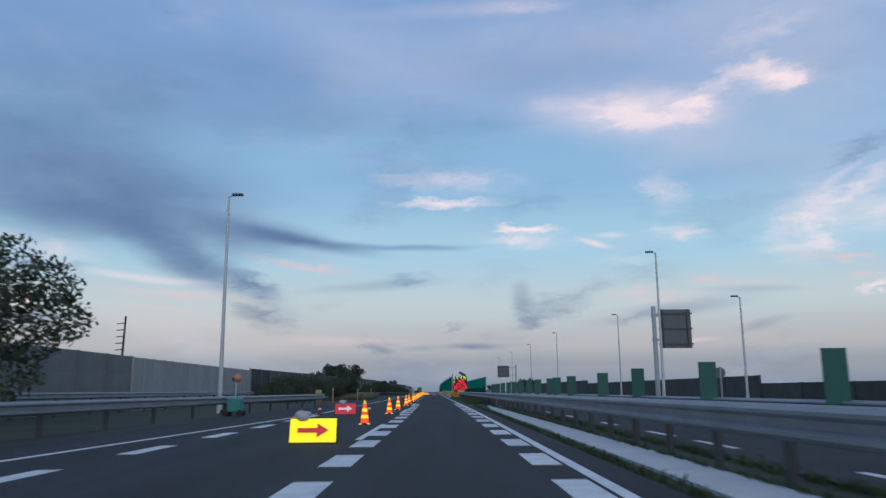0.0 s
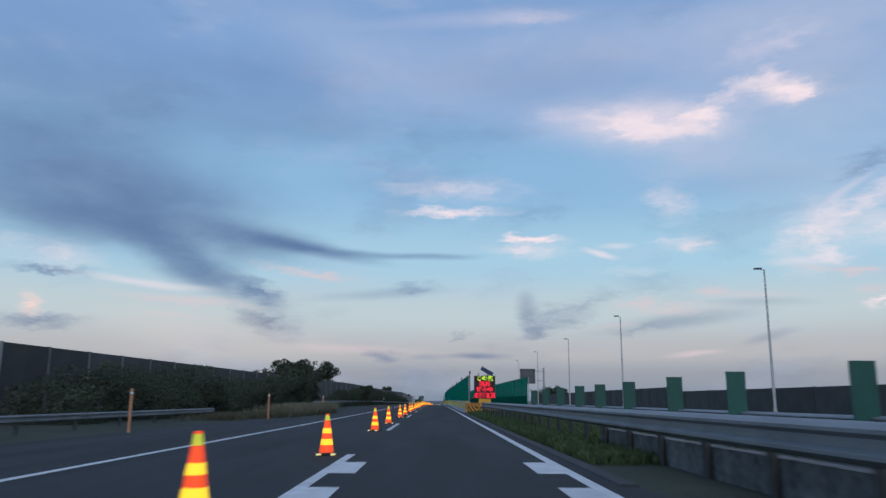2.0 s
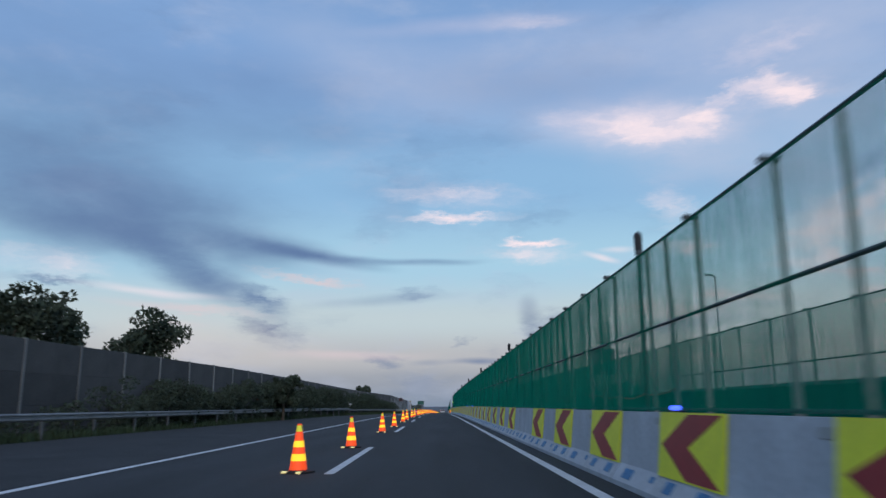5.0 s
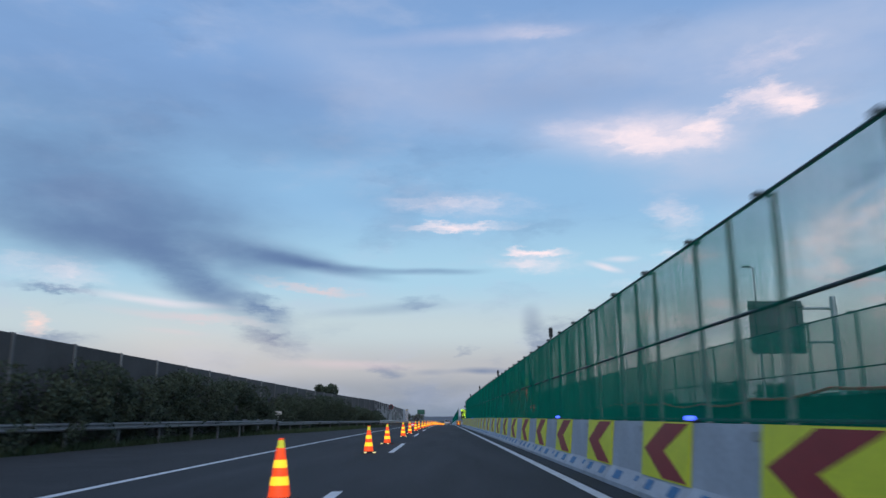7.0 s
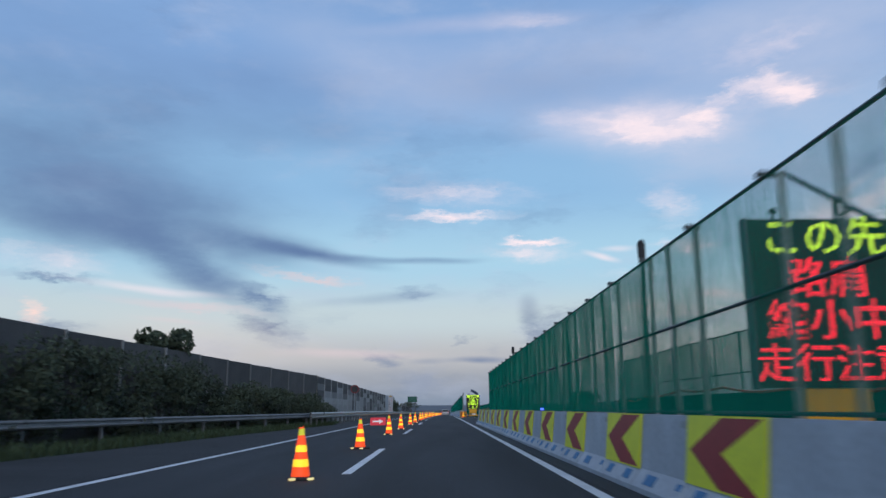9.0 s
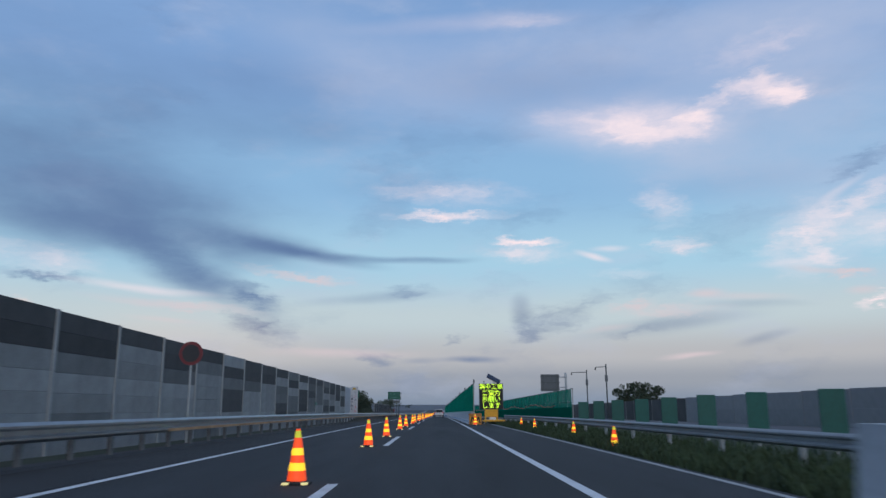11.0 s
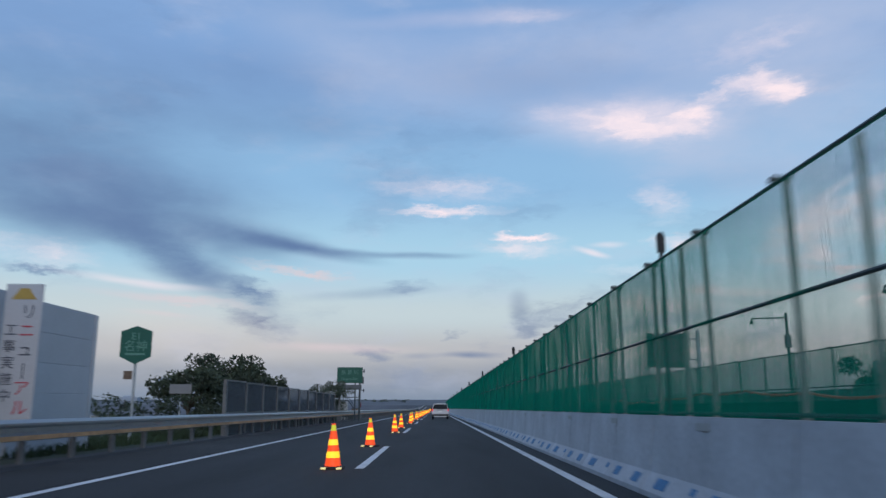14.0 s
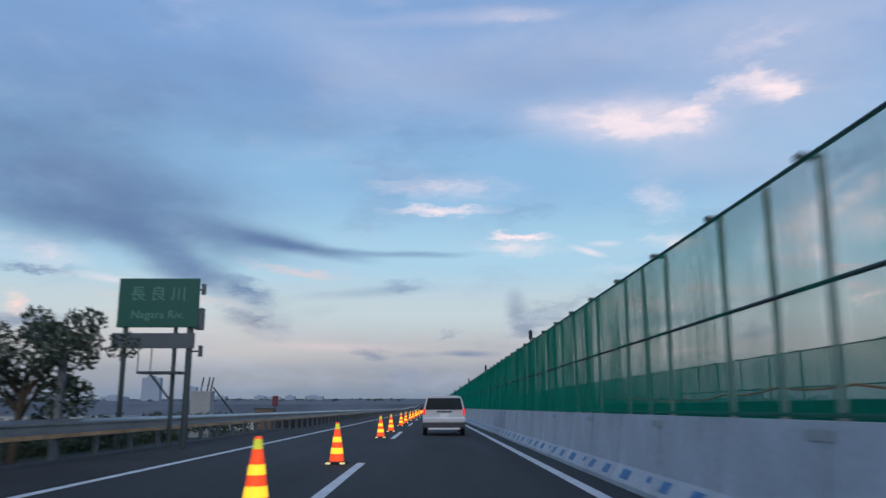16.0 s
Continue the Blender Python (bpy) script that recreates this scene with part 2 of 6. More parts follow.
# ---- materials ----
def material(name, colour, rough=0.7, metal=0.0, vary=0.25, scale=3.0, bump=0.0, fine=40.0, emit=0.0, random_each=0.0, coat=0.0, stretch=None):
    m = bpy.data.materials.new(name)
    m.use_nodes = True
    n, l = m.node_tree.nodes, m.node_tree.links
    b = n["Principled BSDF"]
    b.inputs["Roughness"].default_value, b.inputs["Metallic"].default_value = rough, metal
    b.inputs["Coat Weight"].default_value = coat
    place = n.new("ShaderNodeTexCoord").outputs["Object"]
    big, small = n.new("ShaderNodeTexNoise"), n.new("ShaderNodeTexNoise")
    for t, s, d in ((big, scale, 5), (small, fine, 4)):
        t.inputs["Scale"].default_value, t.inputs["Detail"].default_value = s, d
        l.new(place, t.inputs["Vector"])
    if stretch:
        pull = n.new("ShaderNodeVectorMath")
        pull.operation = "MULTIPLY"
        pull.inputs[1].default_value = stretch
        l.new(place, pull.inputs[0])
        l.new(pull.outputs[0], big.inputs["Vector"])
    add = n.new("ShaderNodeMath")
    add.operation = "ADD"
    l.new(big.outputs["Fac"], add.inputs[0])
    l.new(small.outputs["Fac"], add.inputs[1])
    r = n.new("ShaderNodeMapRange")
    l.new(add.outputs[0], r.inputs["Value"])
    r.inputs["From Min"].default_value, r.inputs["From Max"].default_value = 0.6, 1.4
    r.inputs["To Min"].default_value, r.inputs["To Max"].default_value = 1 - vary, 1 + vary
    fac = r.outputs["Result"]
    if random_each:
        info = n.new("ShaderNodeObjectInfo")
        k = n.new("ShaderNodeMapRange")
        l.new(info.outputs["Random"], k.inputs["Value"])
        k.inputs["To Min"].default_value, k.inputs["To Max"].default_value = 1 - random_each, 1 + random_each
        mul = n.new("ShaderNodeMath")
        mul.operation = "MULTIPLY"
        l.new(fac, mul.inputs[0])
        l.new(k.outputs["Result"], mul.inputs[1])
        fac = mul.outputs[0]
    tint = n.new("ShaderNodeVectorMath")
    tint.operation = "SCALE"
    tint.inputs[0].default_value = colour[:3]
    l.new(fac, tint.inputs["Scale"])
    l.new(tint.outputs[0], b.inputs["Base Color"])
    if bump:
        bp = n.new("ShaderNodeBump")
        bp.inputs["Strength"].default_value, bp.inputs["Distance"].default_value = bump, 0.02
        l.new(small.outputs["Fac"], bp.inputs["Height"])
        l.new(bp.outputs["Normal"], b.inputs["Normal"])
    if emit:
        b.inputs["Emission Color"].default_value = tuple(colour[:3]) + (1,)
        b.inputs["Emission Strength"].default_value = emit
    return m


M_ASPHALT = material("asphalt", (0.02, 0.0212, 0.0236), 0.88, vary=0.95, scale=0.9, bump=0.5, fine=26, stretch=(1.0, 0.09, 1.0))
# serves the median's dark paving and the shoulder's painted shade
M_ASPHALT_DARK = material("dark_and_shaded_asphalt", (0.022, 0.0225, 0.024), 0.9, vary=0.7, scale=0.5, bump=0.5, fine=60)
M_ASPHALT_FAR = material("old_asphalt", (0.09, 0.092, 0.098), 0.85, vary=0.25, scale=0.4, bump=0.3, fine=40)
M_PAINT = material("road_paint", (0.62, 0.62, 0.62), 0.6, vary=0.3, scale=2.2, bump=0.2, fine=30, random_each=0.12)
M_GROUND = material("grassy_soil", (0.034, 0.043, 0.024), 0.95, vary=0.5, scale=0.3, bump=0.6, fine=9)
M_GRASS = material("grass_blades", (0.038, 0.062, 0.026), 0.9, vary=0.5, scale=0.6, fine=6)
M_DRY = material("dry_grass_blades", (0.088, 0.09, 0.056), 0.85, vary=0.4, scale=0.6, fine=6)
M_REED = material("pale_reed_blades", (0.16, 0.16, 0.11), 0.9, vary=0.4, scale=0.7, fine=6)
M_LEAF = material("leaves", (0.05, 0.068, 0.042), 0.9, vary=0.6, scale=0.7, fine=5)
M_BARK = material("bark", (0.09, 0.07, 0.05), 0.9, vary=0.4, scale=4, bump=0.6)
M_CONCRETE = material("concrete", (0.36, 0.36, 0.35), 0.85, vary=0.25, scale=0.8, bump=0.25, fine=25, random_each=0.06)
M_BARRIER = material("barrier_concrete", (0.47, 0.482, 0.505), 0.78, vary=0.24, scale=1.3, bump=0.2, fine=16, random_each=0.05)
M_OLDWALL = material("weathered_concrete", (0.2, 0.195, 0.185), 0.9, vary=0.35, scale=0.5, bump=0.3, fine=18)
M_PANEL = material("noise_panel", (0.29, 0.287, 0.283), 0.8, vary=0.28, scale=1.3, bump=0.2, fine=30, random_each=0.16)
M_PANEL_MID = material("noise_panel_middling", (0.155, 0.154, 0.152), 0.8, vary=0.28, scale=1.3, bump=0.2, fine=30, random_each=0.2)
M_PANEL_DARK = material("noise_panel_dark", (0.07, 0.067, 0.067), 0.85, vary=0.3, scale=1.3, bump=0.25, fine=30, random_each=0.22)
M_DARKWALL = material("brown_wall", (0.074, 0.07, 0.069), 0.85, vary=0.3, scale=0.9, bump=0.2, fine=20, random_each=0.2)
M_WALLPOST = material("wall_post_concrete", (0.2, 0.2, 0.195), 0.85, vary=0.35, scale=0.9, fine=18, random_each=0.3)
# far ground with the distance haze mixed into its colour
M_PLAIN = material("hazed_plain", (0.11, 0.12, 0.135), 0.95, vary=0.4, scale=0.01, fine=0.06)
M_WHITEPANEL = material("pale_panel", (0.45, 0.46, 0.49), 0.6, vary=0.08, scale=1.2, fine=14, random_each=0.05)
M_RIBBED = material("ribbed_panel", (0.33, 0.315, 0.31), 0.65, vary=0.16, scale=1.4, fine=14, random_each=0.1)
M_GRASS_LUSH = material("lush_grass_blades", (0.056, 0.092, 0.034), 0.9, vary=0.5, scale=0.6, fine=6)
M_STEEL = material("galvanised_steel", (0.42, 0.44, 0.46), 0.42, 0.75, vary=0.2, scale=3, fine=30)
M_RAIL = material("guardrail_steel", (0.26, 0.272, 0.285), 0.55, 0.35, vary=0.25, scale=1.2, fine=20)
M_RAIL_SHINY = material("worn_guardrail_steel", (0.31, 0.32, 0.33), 0.36, 0.75, vary=0.25, scale=1.2, fine=20)
M_RAIL_OLD = material("dull_guardrail_steel", (0.2, 0.205, 0.21), 0.65, 0.2, vary=0.35, scale=1.2, fine=20)
M_RUST = material("rusty_post", (0.17, 0.12, 0.09), 0.8, 0.2, vary=0.4, scale=6, fine=40)
M_NETPOST = material("net_post_steel", (0.33, 0.33, 0.31), 0.6, 0.2, vary=0.3, scale=4)
M_POLE = material("lamp_pole_paint", (0.5, 0.51, 0.52), 0.45, 0.3, vary=0.12, scale=2, fine=20)
M_SIGNBACK = material("sign_back", (0.1, 0.112, 0.125), 0.5, 0.45, vary=0.15, scale=2, fine=18)
M_GREENBOARD = material("antiglare_green", (0.009, 0.085, 0.068), 0.55, vary=0.22, scale=3, fine=20, random_each=0.1)
M_SIGNGREEN = material("sign_green", (0.005, 0.09, 0.062), 0.4, vary=0.08, scale=2, fine=20)
M_WHITE = material("white_paint", (0.75, 0.75, 0.75), 0.45, vary=0.06, scale=3, fine=20)
M_BLACK = material("black_plastic", (0.015, 0.015, 0.017), 0.5, vary=0.2, scale=5, fine=40)
M_RUBBER = material("rubber", (0.02, 0.02, 0.02), 0.8, vary=0.3, scale=6, fine=50)
M_YELLOW = material("yellow_paint", (0.72, 0.36, 0.02), 0.5, vary=0.15, scale=4, fine=30)
# cone body and bands glow by emission
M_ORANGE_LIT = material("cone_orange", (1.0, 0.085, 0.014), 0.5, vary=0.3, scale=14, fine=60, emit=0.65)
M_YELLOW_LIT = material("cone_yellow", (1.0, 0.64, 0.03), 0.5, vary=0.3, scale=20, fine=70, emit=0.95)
M_CHEV_Y = material("chevron_yellow", (0.9, 0.87, 0.04), 0.5, vary=0.12, scale=3, fine=25)
M_CHEV_R = material("chevron_red", (0.36, 0.03, 0.035), 0.55, vary=0.15, scale=3, fine=25)
M_BLUE = material("blue_mark", (0.03, 0.16, 0.34), 0.6, vary=0.6, scale=9, fine=40)
M_BOARD_Y = material("lit_yellow_board", (1.0, 0.83, 0.0), 0.5, vary=0.06, scale=3, emit=0.7)
M_BOARD_R = material("lit_red", (0.72, 0.02, 0.045), 0.5, vary=0.06, scale=3, emit=0.22)
M_BOARD_W = material("lit_white", (0.9, 0.75, 0.75), 0.5, vary=0.06, scale=3, emit=0.2)
M_LED_R = material("led_red", (1.0, 0.01, 0.04), 0.5, vary=0.02, emit=2.2)
M_LED_G = material("led_yellow_green", (0.62, 1.0, 0.05), 0.5, vary=0.02, emit=1.8)
M_LED_B = material("led_blue", (0.06, 0.12, 1.0), 0.5, vary=0.02, emit=2.2)
M_TAIL = material("tail_lamp", (0.8, 0.03, 0.04), 0.3, vary=0.02, emit=0.75)
M_TEAL = material("teal_paint", (0.03, 0.22, 0.2), 0.5, vary=0.2, scale=5)
M_BAG = material("sandbag_cloth", (0.4, 0.4, 0.42), 0.9, vary=0.2, scale=6, bump=0.5)
M_CARWHITE = material("car_paint", (0.6, 0.6, 0.62), 0.3, vary=0.03, coat=0.6)
M_GLASS = material("tinted_glass", (0.02, 0.025, 0.03), 0.08, vary=0.05, coat=0.5)
M_ROPE = material("orange_hose", (0.5, 0.1, 0.05), 0.7, vary=0.2)
M_SOLAR = material("solar_cells", (0.02, 0.025, 0.05), 0.25, vary=0.2, scale=9)
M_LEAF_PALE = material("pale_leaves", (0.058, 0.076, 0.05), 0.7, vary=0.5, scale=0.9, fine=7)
# distance haze is put into this grey-blue base colour
M_PAINTED_HAZE = material("far_building", (0.34, 0.39, 0.46), 0.9, vary=0.1, scale=0.05, fine=0.4)


def net_material(name, colour, cover):
    m = bpy.data.materials.new(name)
    m.use_nodes = True
    n, l = m.node_tree.nodes, m.node_tree.links
    n.clear()
    out, mix, body = n.new("ShaderNodeOutputMaterial"), n.new("ShaderNodeMixShader"), n.new("ShaderNodeMixShader")
    clear, dif, tra = n.new("ShaderNodeBsdfTransparent"), n.new("ShaderNodeBsdfDiffuse"), n.new("ShaderNodeBsdfTranslucent")
    noise_t = n.new("ShaderNodeTexNoise")
    noise_t.inputs["Scale"].default_value, noise_t.inputs["Detail"].default_value = 1.3, 5
    l.new(n.new("ShaderNodeTexCoord").outputs["Object"], noise_t.inputs["Vector"])
    r = n.new("ShaderNodeMapRange")
    l.new(noise_t.outputs["Fac"], r.inputs["Value"])
    r.inputs["From Min"].default_value, r.inputs["From Max"].default_value = 0.3, 0.7
    r.inputs["To Min"].default_value, r.inputs["To Max"].default_value = cover - 0.06, cover + 0.06
    dif.inputs["Color"].default_value = tra.inputs["Color"].default_value = (*colour, 1)
    body.inputs[0].default_value = 0.45
    l.new(dif.outputs[0], body.inputs[1]), l.new(tra.outputs[0], body.inputs[2])
    l.new(r.outputs["Result"], mix.inputs[0])
    l.new(clear.outputs[0], mix.inputs[1]), l.new(body.outputs[0], mix.inputs[2])
    l.new(mix.outputs[0], out.inputs["Surface"])
    return m


M_NET = net_material("green_mesh_net", (0.012, 0.31, 0.2), 0.18)
M_CORD = net_material("green_net_cord", (0.008, 0.24, 0.15), 0.9)
M_NET_DENSE = net_material("dense_green_net", (0.012, 0.2, 0.13), 0.82)
M_NET_FAR = net_material("close_green_net", (0.022, 0.3, 0.21), 0.4)
M_MESHPANEL = net_material("perforated_metal", (0.15, 0.157, 0.17), 0.6)


# ---- building helpers ----
def link(name, bm, mat, parent=None, label="", smooth=False):
    me = bpy.data.meshes.new(name)
    bm.to_mesh(me)
    bm.free()
    me.materials.append(mat)
    if smooth:
        me.polygons.foreach_set("use_smooth", [True] * len(me.polygons))
    ob = new(name, me)
    ob.parent = parent
    if label:
        ob["label"] = label
    return ob


part = link


def empty(name, m=None):
    ob = new(name)
    ob.empty_display_size = 0.2
    if m is not None:
        ob.matrix_basis = m
    return ob


def raw(name, verts, faces, mat, parent=None, label="", smooth=False):
    me = bpy.data.meshes.new(name)
    me.from_pydata([tuple(v) for v in verts], [], faces)
    me.materials.append(mat)
    if smooth:
        me.polygons.foreach_set("use_smooth", [True] * len(me.polygons))
    ob = new(name, me)
    ob.parent = parent
    if label:
        ob["label"] = label
    return ob


def box(bm, x0, x1, y0, y1, z0, z1, bevel=0.0, m=None):
    made = bmesh.ops.create_cube(bm, size=1, matrix=Matrix.LocRotScale(((x0 + x1) / 2, (y0 + y1) / 2, (z0 + z1) / 2), None, (x1 - x0, y1 - y0, z1 - z0)))
    verts = made["verts"]
    if bevel:
        edges = list({e for v in verts for e in v.link_edges})
        done = bmesh.ops.bevel(bm, geom=edges, offset=bevel, segments=2, affect="EDGES", profile=0.5)
        verts = list({v for f in done["faces"] for v in f.verts} | {v for v in verts if v.is_valid})
    if m is not None:
        bmesh.ops.transform(bm, matrix=m, verts=verts)
    return verts


def rod(bm, p, q, r0, r1=None, sides=10):
    r1 = r0 if r1 is None else r1
    p, q = Vector(p), Vector(q)
    way = q - p
    m = Matrix.Translation((p + q) / 2) @ way.to_track_quat("Z", "Y").to_matrix().to_4x4()
    bmesh.ops.create_cone(bm, cap_ends=True, segments=sides, radius1=r0, radius2=r1, depth=way.length, matrix=m)


def ball(bm, c, r, sx=1, sy=1, sz=1, sub=2):
    bmesh.ops.create_icosphere(bm, subdivisions=sub, radius=r, matrix=Matrix.Translation(c) @ Matrix.Diagonal((sx, sy, sz, 1)))


def sweep(name, profile, s0, s1, step, mat, parent=None, shift=None, label="", closed=True, smooth=False):
    """A profile of (d, z) drawn along the road; shift(s) moves it sideways."""
    n = max(1, int(round((s1 - s0) / step)))
    ss = np.linspace(s0, s1, n + 1)
    k = len(profile)
    verts = [at(s, d + (shift(s) if shift else 0), z) for s in ss for d, z in profile]
    faces = []
    ring = k if closed else k - 1
    for i in range(n):
        for j in range(ring):
            a, b = i * k + j, i * k + (j + 1) % k
            faces.append((a, b, b + k, a + k))
    if closed:
        faces.append(tuple(range(k - 1, -1, -1)))
        faces.append(tuple(n * k + j for j in range(k)))
    return raw(name, verts, faces, mat, parent, label, smooth)


def curve_of(*pairs):
    xs, ys = [p[0] for p in pairs], [p[1] for p in pairs]
    return lambda s: float(np.interp(s, xs, ys))


def strip(name, s0, s1, d0, d1, z, mat, parent=None, step=4.0, thick=0.004, label=""):
    """A flat band between two lines beside the road (numbers or functions of s)."""
    f0 = d0 if callable(d0) else (lambda s: d0)
    f1 = d1 if callable(d1) else (lambda s: d1)
    n = max(1, int(round((s1 - s0) / step)))
    verts, faces = [], []
    for s in np.linspace(s0, s1, n + 1):
        verts += [at(s, f0(s), z), at(s, f1(s), z), at(s, f1(s), z - thick), at(s, f0(s), z - thick)]
    for i in range(n):
        a = i * 4
        for j in range(4):
            faces.append((a + j, a + 4 + j, a + 4 + (j + 1) % 4, a + (j + 1) % 4))
    faces += [(0, 1, 2, 3), (n * 4 + 3, n * 4 + 2, n * 4 + 1, n * 4)]
    return raw(name, verts, faces, mat, parent, label)


def lettering(name, text, size, mat, parent, m, depth=0.01, label="", weight=0.0):
    """Words in the built-in font, standing up and facing -y, centred."""
    cu = bpy.data.curves.new(name, "FONT")
    cu.body, cu.size, cu.extrude, cu.align_x, cu.align_y = text, size, depth, "CENTER", "CENTER"
    cu.resolution_u, cu.offset = 2, weight
    tmp = new("tmp_text", cu)
    me = bpy.data.meshes.new_from_object(tmp.evaluated_get(bpy.context.evaluated_depsgraph_get()))
    bpy.data.objects.remove(tmp)
    me.materials.clear()
    me.materials.append(mat)
    ob = new(name, me)
    ob.parent = parent
    ob.matrix_basis = m @ pose(0, 0, 0, 90, 0, 0)
    if label:
        ob["label"] = label
    return ob


rng = np.random.default_rng(7)


def leaf_cloud(name, centres, radii, count, size, mat, parent=None, up=0.0, squash=0.8, label=""):
    """Many small leaves on and in uneven clumps."""
    centres, radii = np.asarray(centres, float), np.asarray(radii, float)
    pick = rng.choice(len(centres), count, p=radii ** 2 / (radii ** 2).sum())
    way = rng.normal(size=(count, 3))
    way /= np.linalg.norm(way, axis=1)[:, None]
    rad = radii[pick] * rng.uniform(0.45, 1.08, count) ** 0.6
    p = centres[pick] + way * rad[:, None] * np.array([1, 1, squash])
    a = rng.normal(size=(count, 3)) + way * 0.6 + np.array([0, 0, up])
    a /= np.linalg.norm(a, axis=1)[:, None]
    b = np.cross(a, rng.normal(size=(count, 3)))
    b /= np.linalg.norm(b, axis=1)[:, None]
    c = size * rng.uniform(0.6, 1.4, count)[:, None]
    v = np.stack([p - a * c, p + b * c * 0.45, p + a * c, p - b * c * 0.45], 1).reshape(-1, 3)
    f = np.arange(count * 4).reshape(-1, 4)
    me = bpy.data.meshes.new(name)
    me.from_pydata(v.tolist(), [], f.tolist())
    me.materials.append(mat)
    ob = new(name, me)
    ob.parent = parent
    if label:
        ob["label"] = label
    return ob


def blades(name, place, count, height, mat, label):
    """Grass: place(k) gives s and d of blade k."""
    v, f = [], []
    for k in range(count):
        s, d = place(k)
        p = at(s, d, -0.06)
        h = height * rng.uniform(0.45, 1.25)
        a = rng.uniform(0, 6.28)
        w = Vector((math.cos(a), math.sin(a), 0)) * rng.uniform(0.012, 0.03)
        lean = Vector((rng.normal(0, 0.25), rng.normal(0, 0.25), 1)) * h
        i = len(v)
        v += [p - w, p + w, p + lean * 0.6 + w * 0.7, p + lean * 0.6 - w * 0.7, p + lean + Vector((rng.normal(0, 0.06), rng.normal(0, 0.06), -0.05 * h))]
        f += [(i, i + 1, i + 2, i + 3), (i + 3, i + 2, i + 4)]
    return tagged(raw(name, v, f, mat), label, "grass", kind="stuff")


# ---- ground, road and markings ----
def build_ground():
    ss = list(np.arange(-300, 432, 20)) + [432, 440, 446] + list(np.arange(460, 900, 20)) + list(np.arange(900, 4100, 200))
    dd = [-3000, -1200, -400, -150, -60, -25, -12, 0, 12, 25, 60, 150, 400, 1200, 3000]
    dip = curve_of((432, 0.0), (446, -6.5), (880, -6.5), (900, 0.0))
    verts = [at(s, d, -0.07 - 0.0006 * max(0, abs(d) - 25) + dip(s)) for s in ss for d in dd]
    k = len(dd)
    faces = [(i * k + j, i * k + j + 1, (i + 1) * k + j + 1, (i + 1) * k + j) for i in range(len(ss) - 1) for j in range(k - 1)]
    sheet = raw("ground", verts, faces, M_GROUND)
    # beyond the river the ground takes the haze-coloured material
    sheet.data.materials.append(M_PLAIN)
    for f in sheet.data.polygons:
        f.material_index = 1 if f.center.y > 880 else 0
    tagged(sheet, "flat dark grassy land beside the motorway", "ground", kind="structure")


def build_bridge():
    tagged(strip("water", 446, 878, -2500, 2500, -5.9, M_WATER, step=24, thick=0.05), "calm grey-blue river under the motorway bridge", "river", kind="structure")
    tagged(strip("bridge_deck", 431, 892, -8.6, 24.5, -0.33, M_CONCRETE, step=10, thick=1.3), "grey concrete deck of the motorway bridge", "bridge", kind="structure")


M_WATER = material("river_water", (0.05, 0.07, 0.085), 0.12, vary=0.2, scale=0.02, bump=0.15, fine=0.6)
LEFT_LINE = curve_of((-60, -8.6), (0, -7.9), (25, -6.6), (40, -5.9), (60, -5.9), (100, -5.7), (190, -5.7), (250, -5.25), (700, -5.15))
LANE_LINE = curve_of((0, -1.88), (60, -1.8), (120, -1.8), (180, -1.77), (230, -1.71), (290, -1.54), (320, -1.48), (420, -1.48), (700, -1.45))
LEFT_EDGE = curve_of((-60, -11.0), (30, -10.2), (57, -9.4), (68, -10.3), (92, -10.2), (98, -8.5), (112, -8.0), (117, -8.4), (127, -12.6), (145, -13.2), (160, -13.1), (196, -12.3), (222, -11.9), (232, -10.2), (240, -9.3), (255, -8.6), (276, -7.35), (700, -7.35))
BAY_RAIL = curve_of((120, -11.8), (132, -12.9), (145, -13.8), (160, -13.6), (205, -12.5), (228, -11.75), (244, -11.5), (262, -9.6), (278, -8.0))
RIGHT_EDGE = curve_of((-60, 2.6), (112, 2.6), (118, 3.9), (268, 3.9), (282, 4.6), (335, 4.6), (340, 4.2), (700, 4.2))


M_TARWALL = material("dark_parapet", (0.04, 0.04, 0.043), 0.85, vary=0.35, scale=1.2, bump=0.3)
# orange that paints the cones' reflection onto the rail
M_RAIL_GLEAM = material("painted_orange_gleam", (0.5, 0.27, 0.13), 0.5, vary=0.5, scale=0.8, fine=6)
M_STAINED = material("stained_concrete", (0.15, 0.15, 0.15), 0.9, vary=0.75, scale=1.6, bump=0.4, fine=9, stretch=(1.0, 1.2, 0.3))
M_GUTTER_DARK = material("dark_gutter", (0.014, 0.014, 0.016), 0.7, vary=0.4, scale=1.5, bump=0.3)
M_SLAB = material("pale_slab", (0.5, 0.5, 0.5), 0.85, vary=0.2, scale=0.9, bump=0.2)


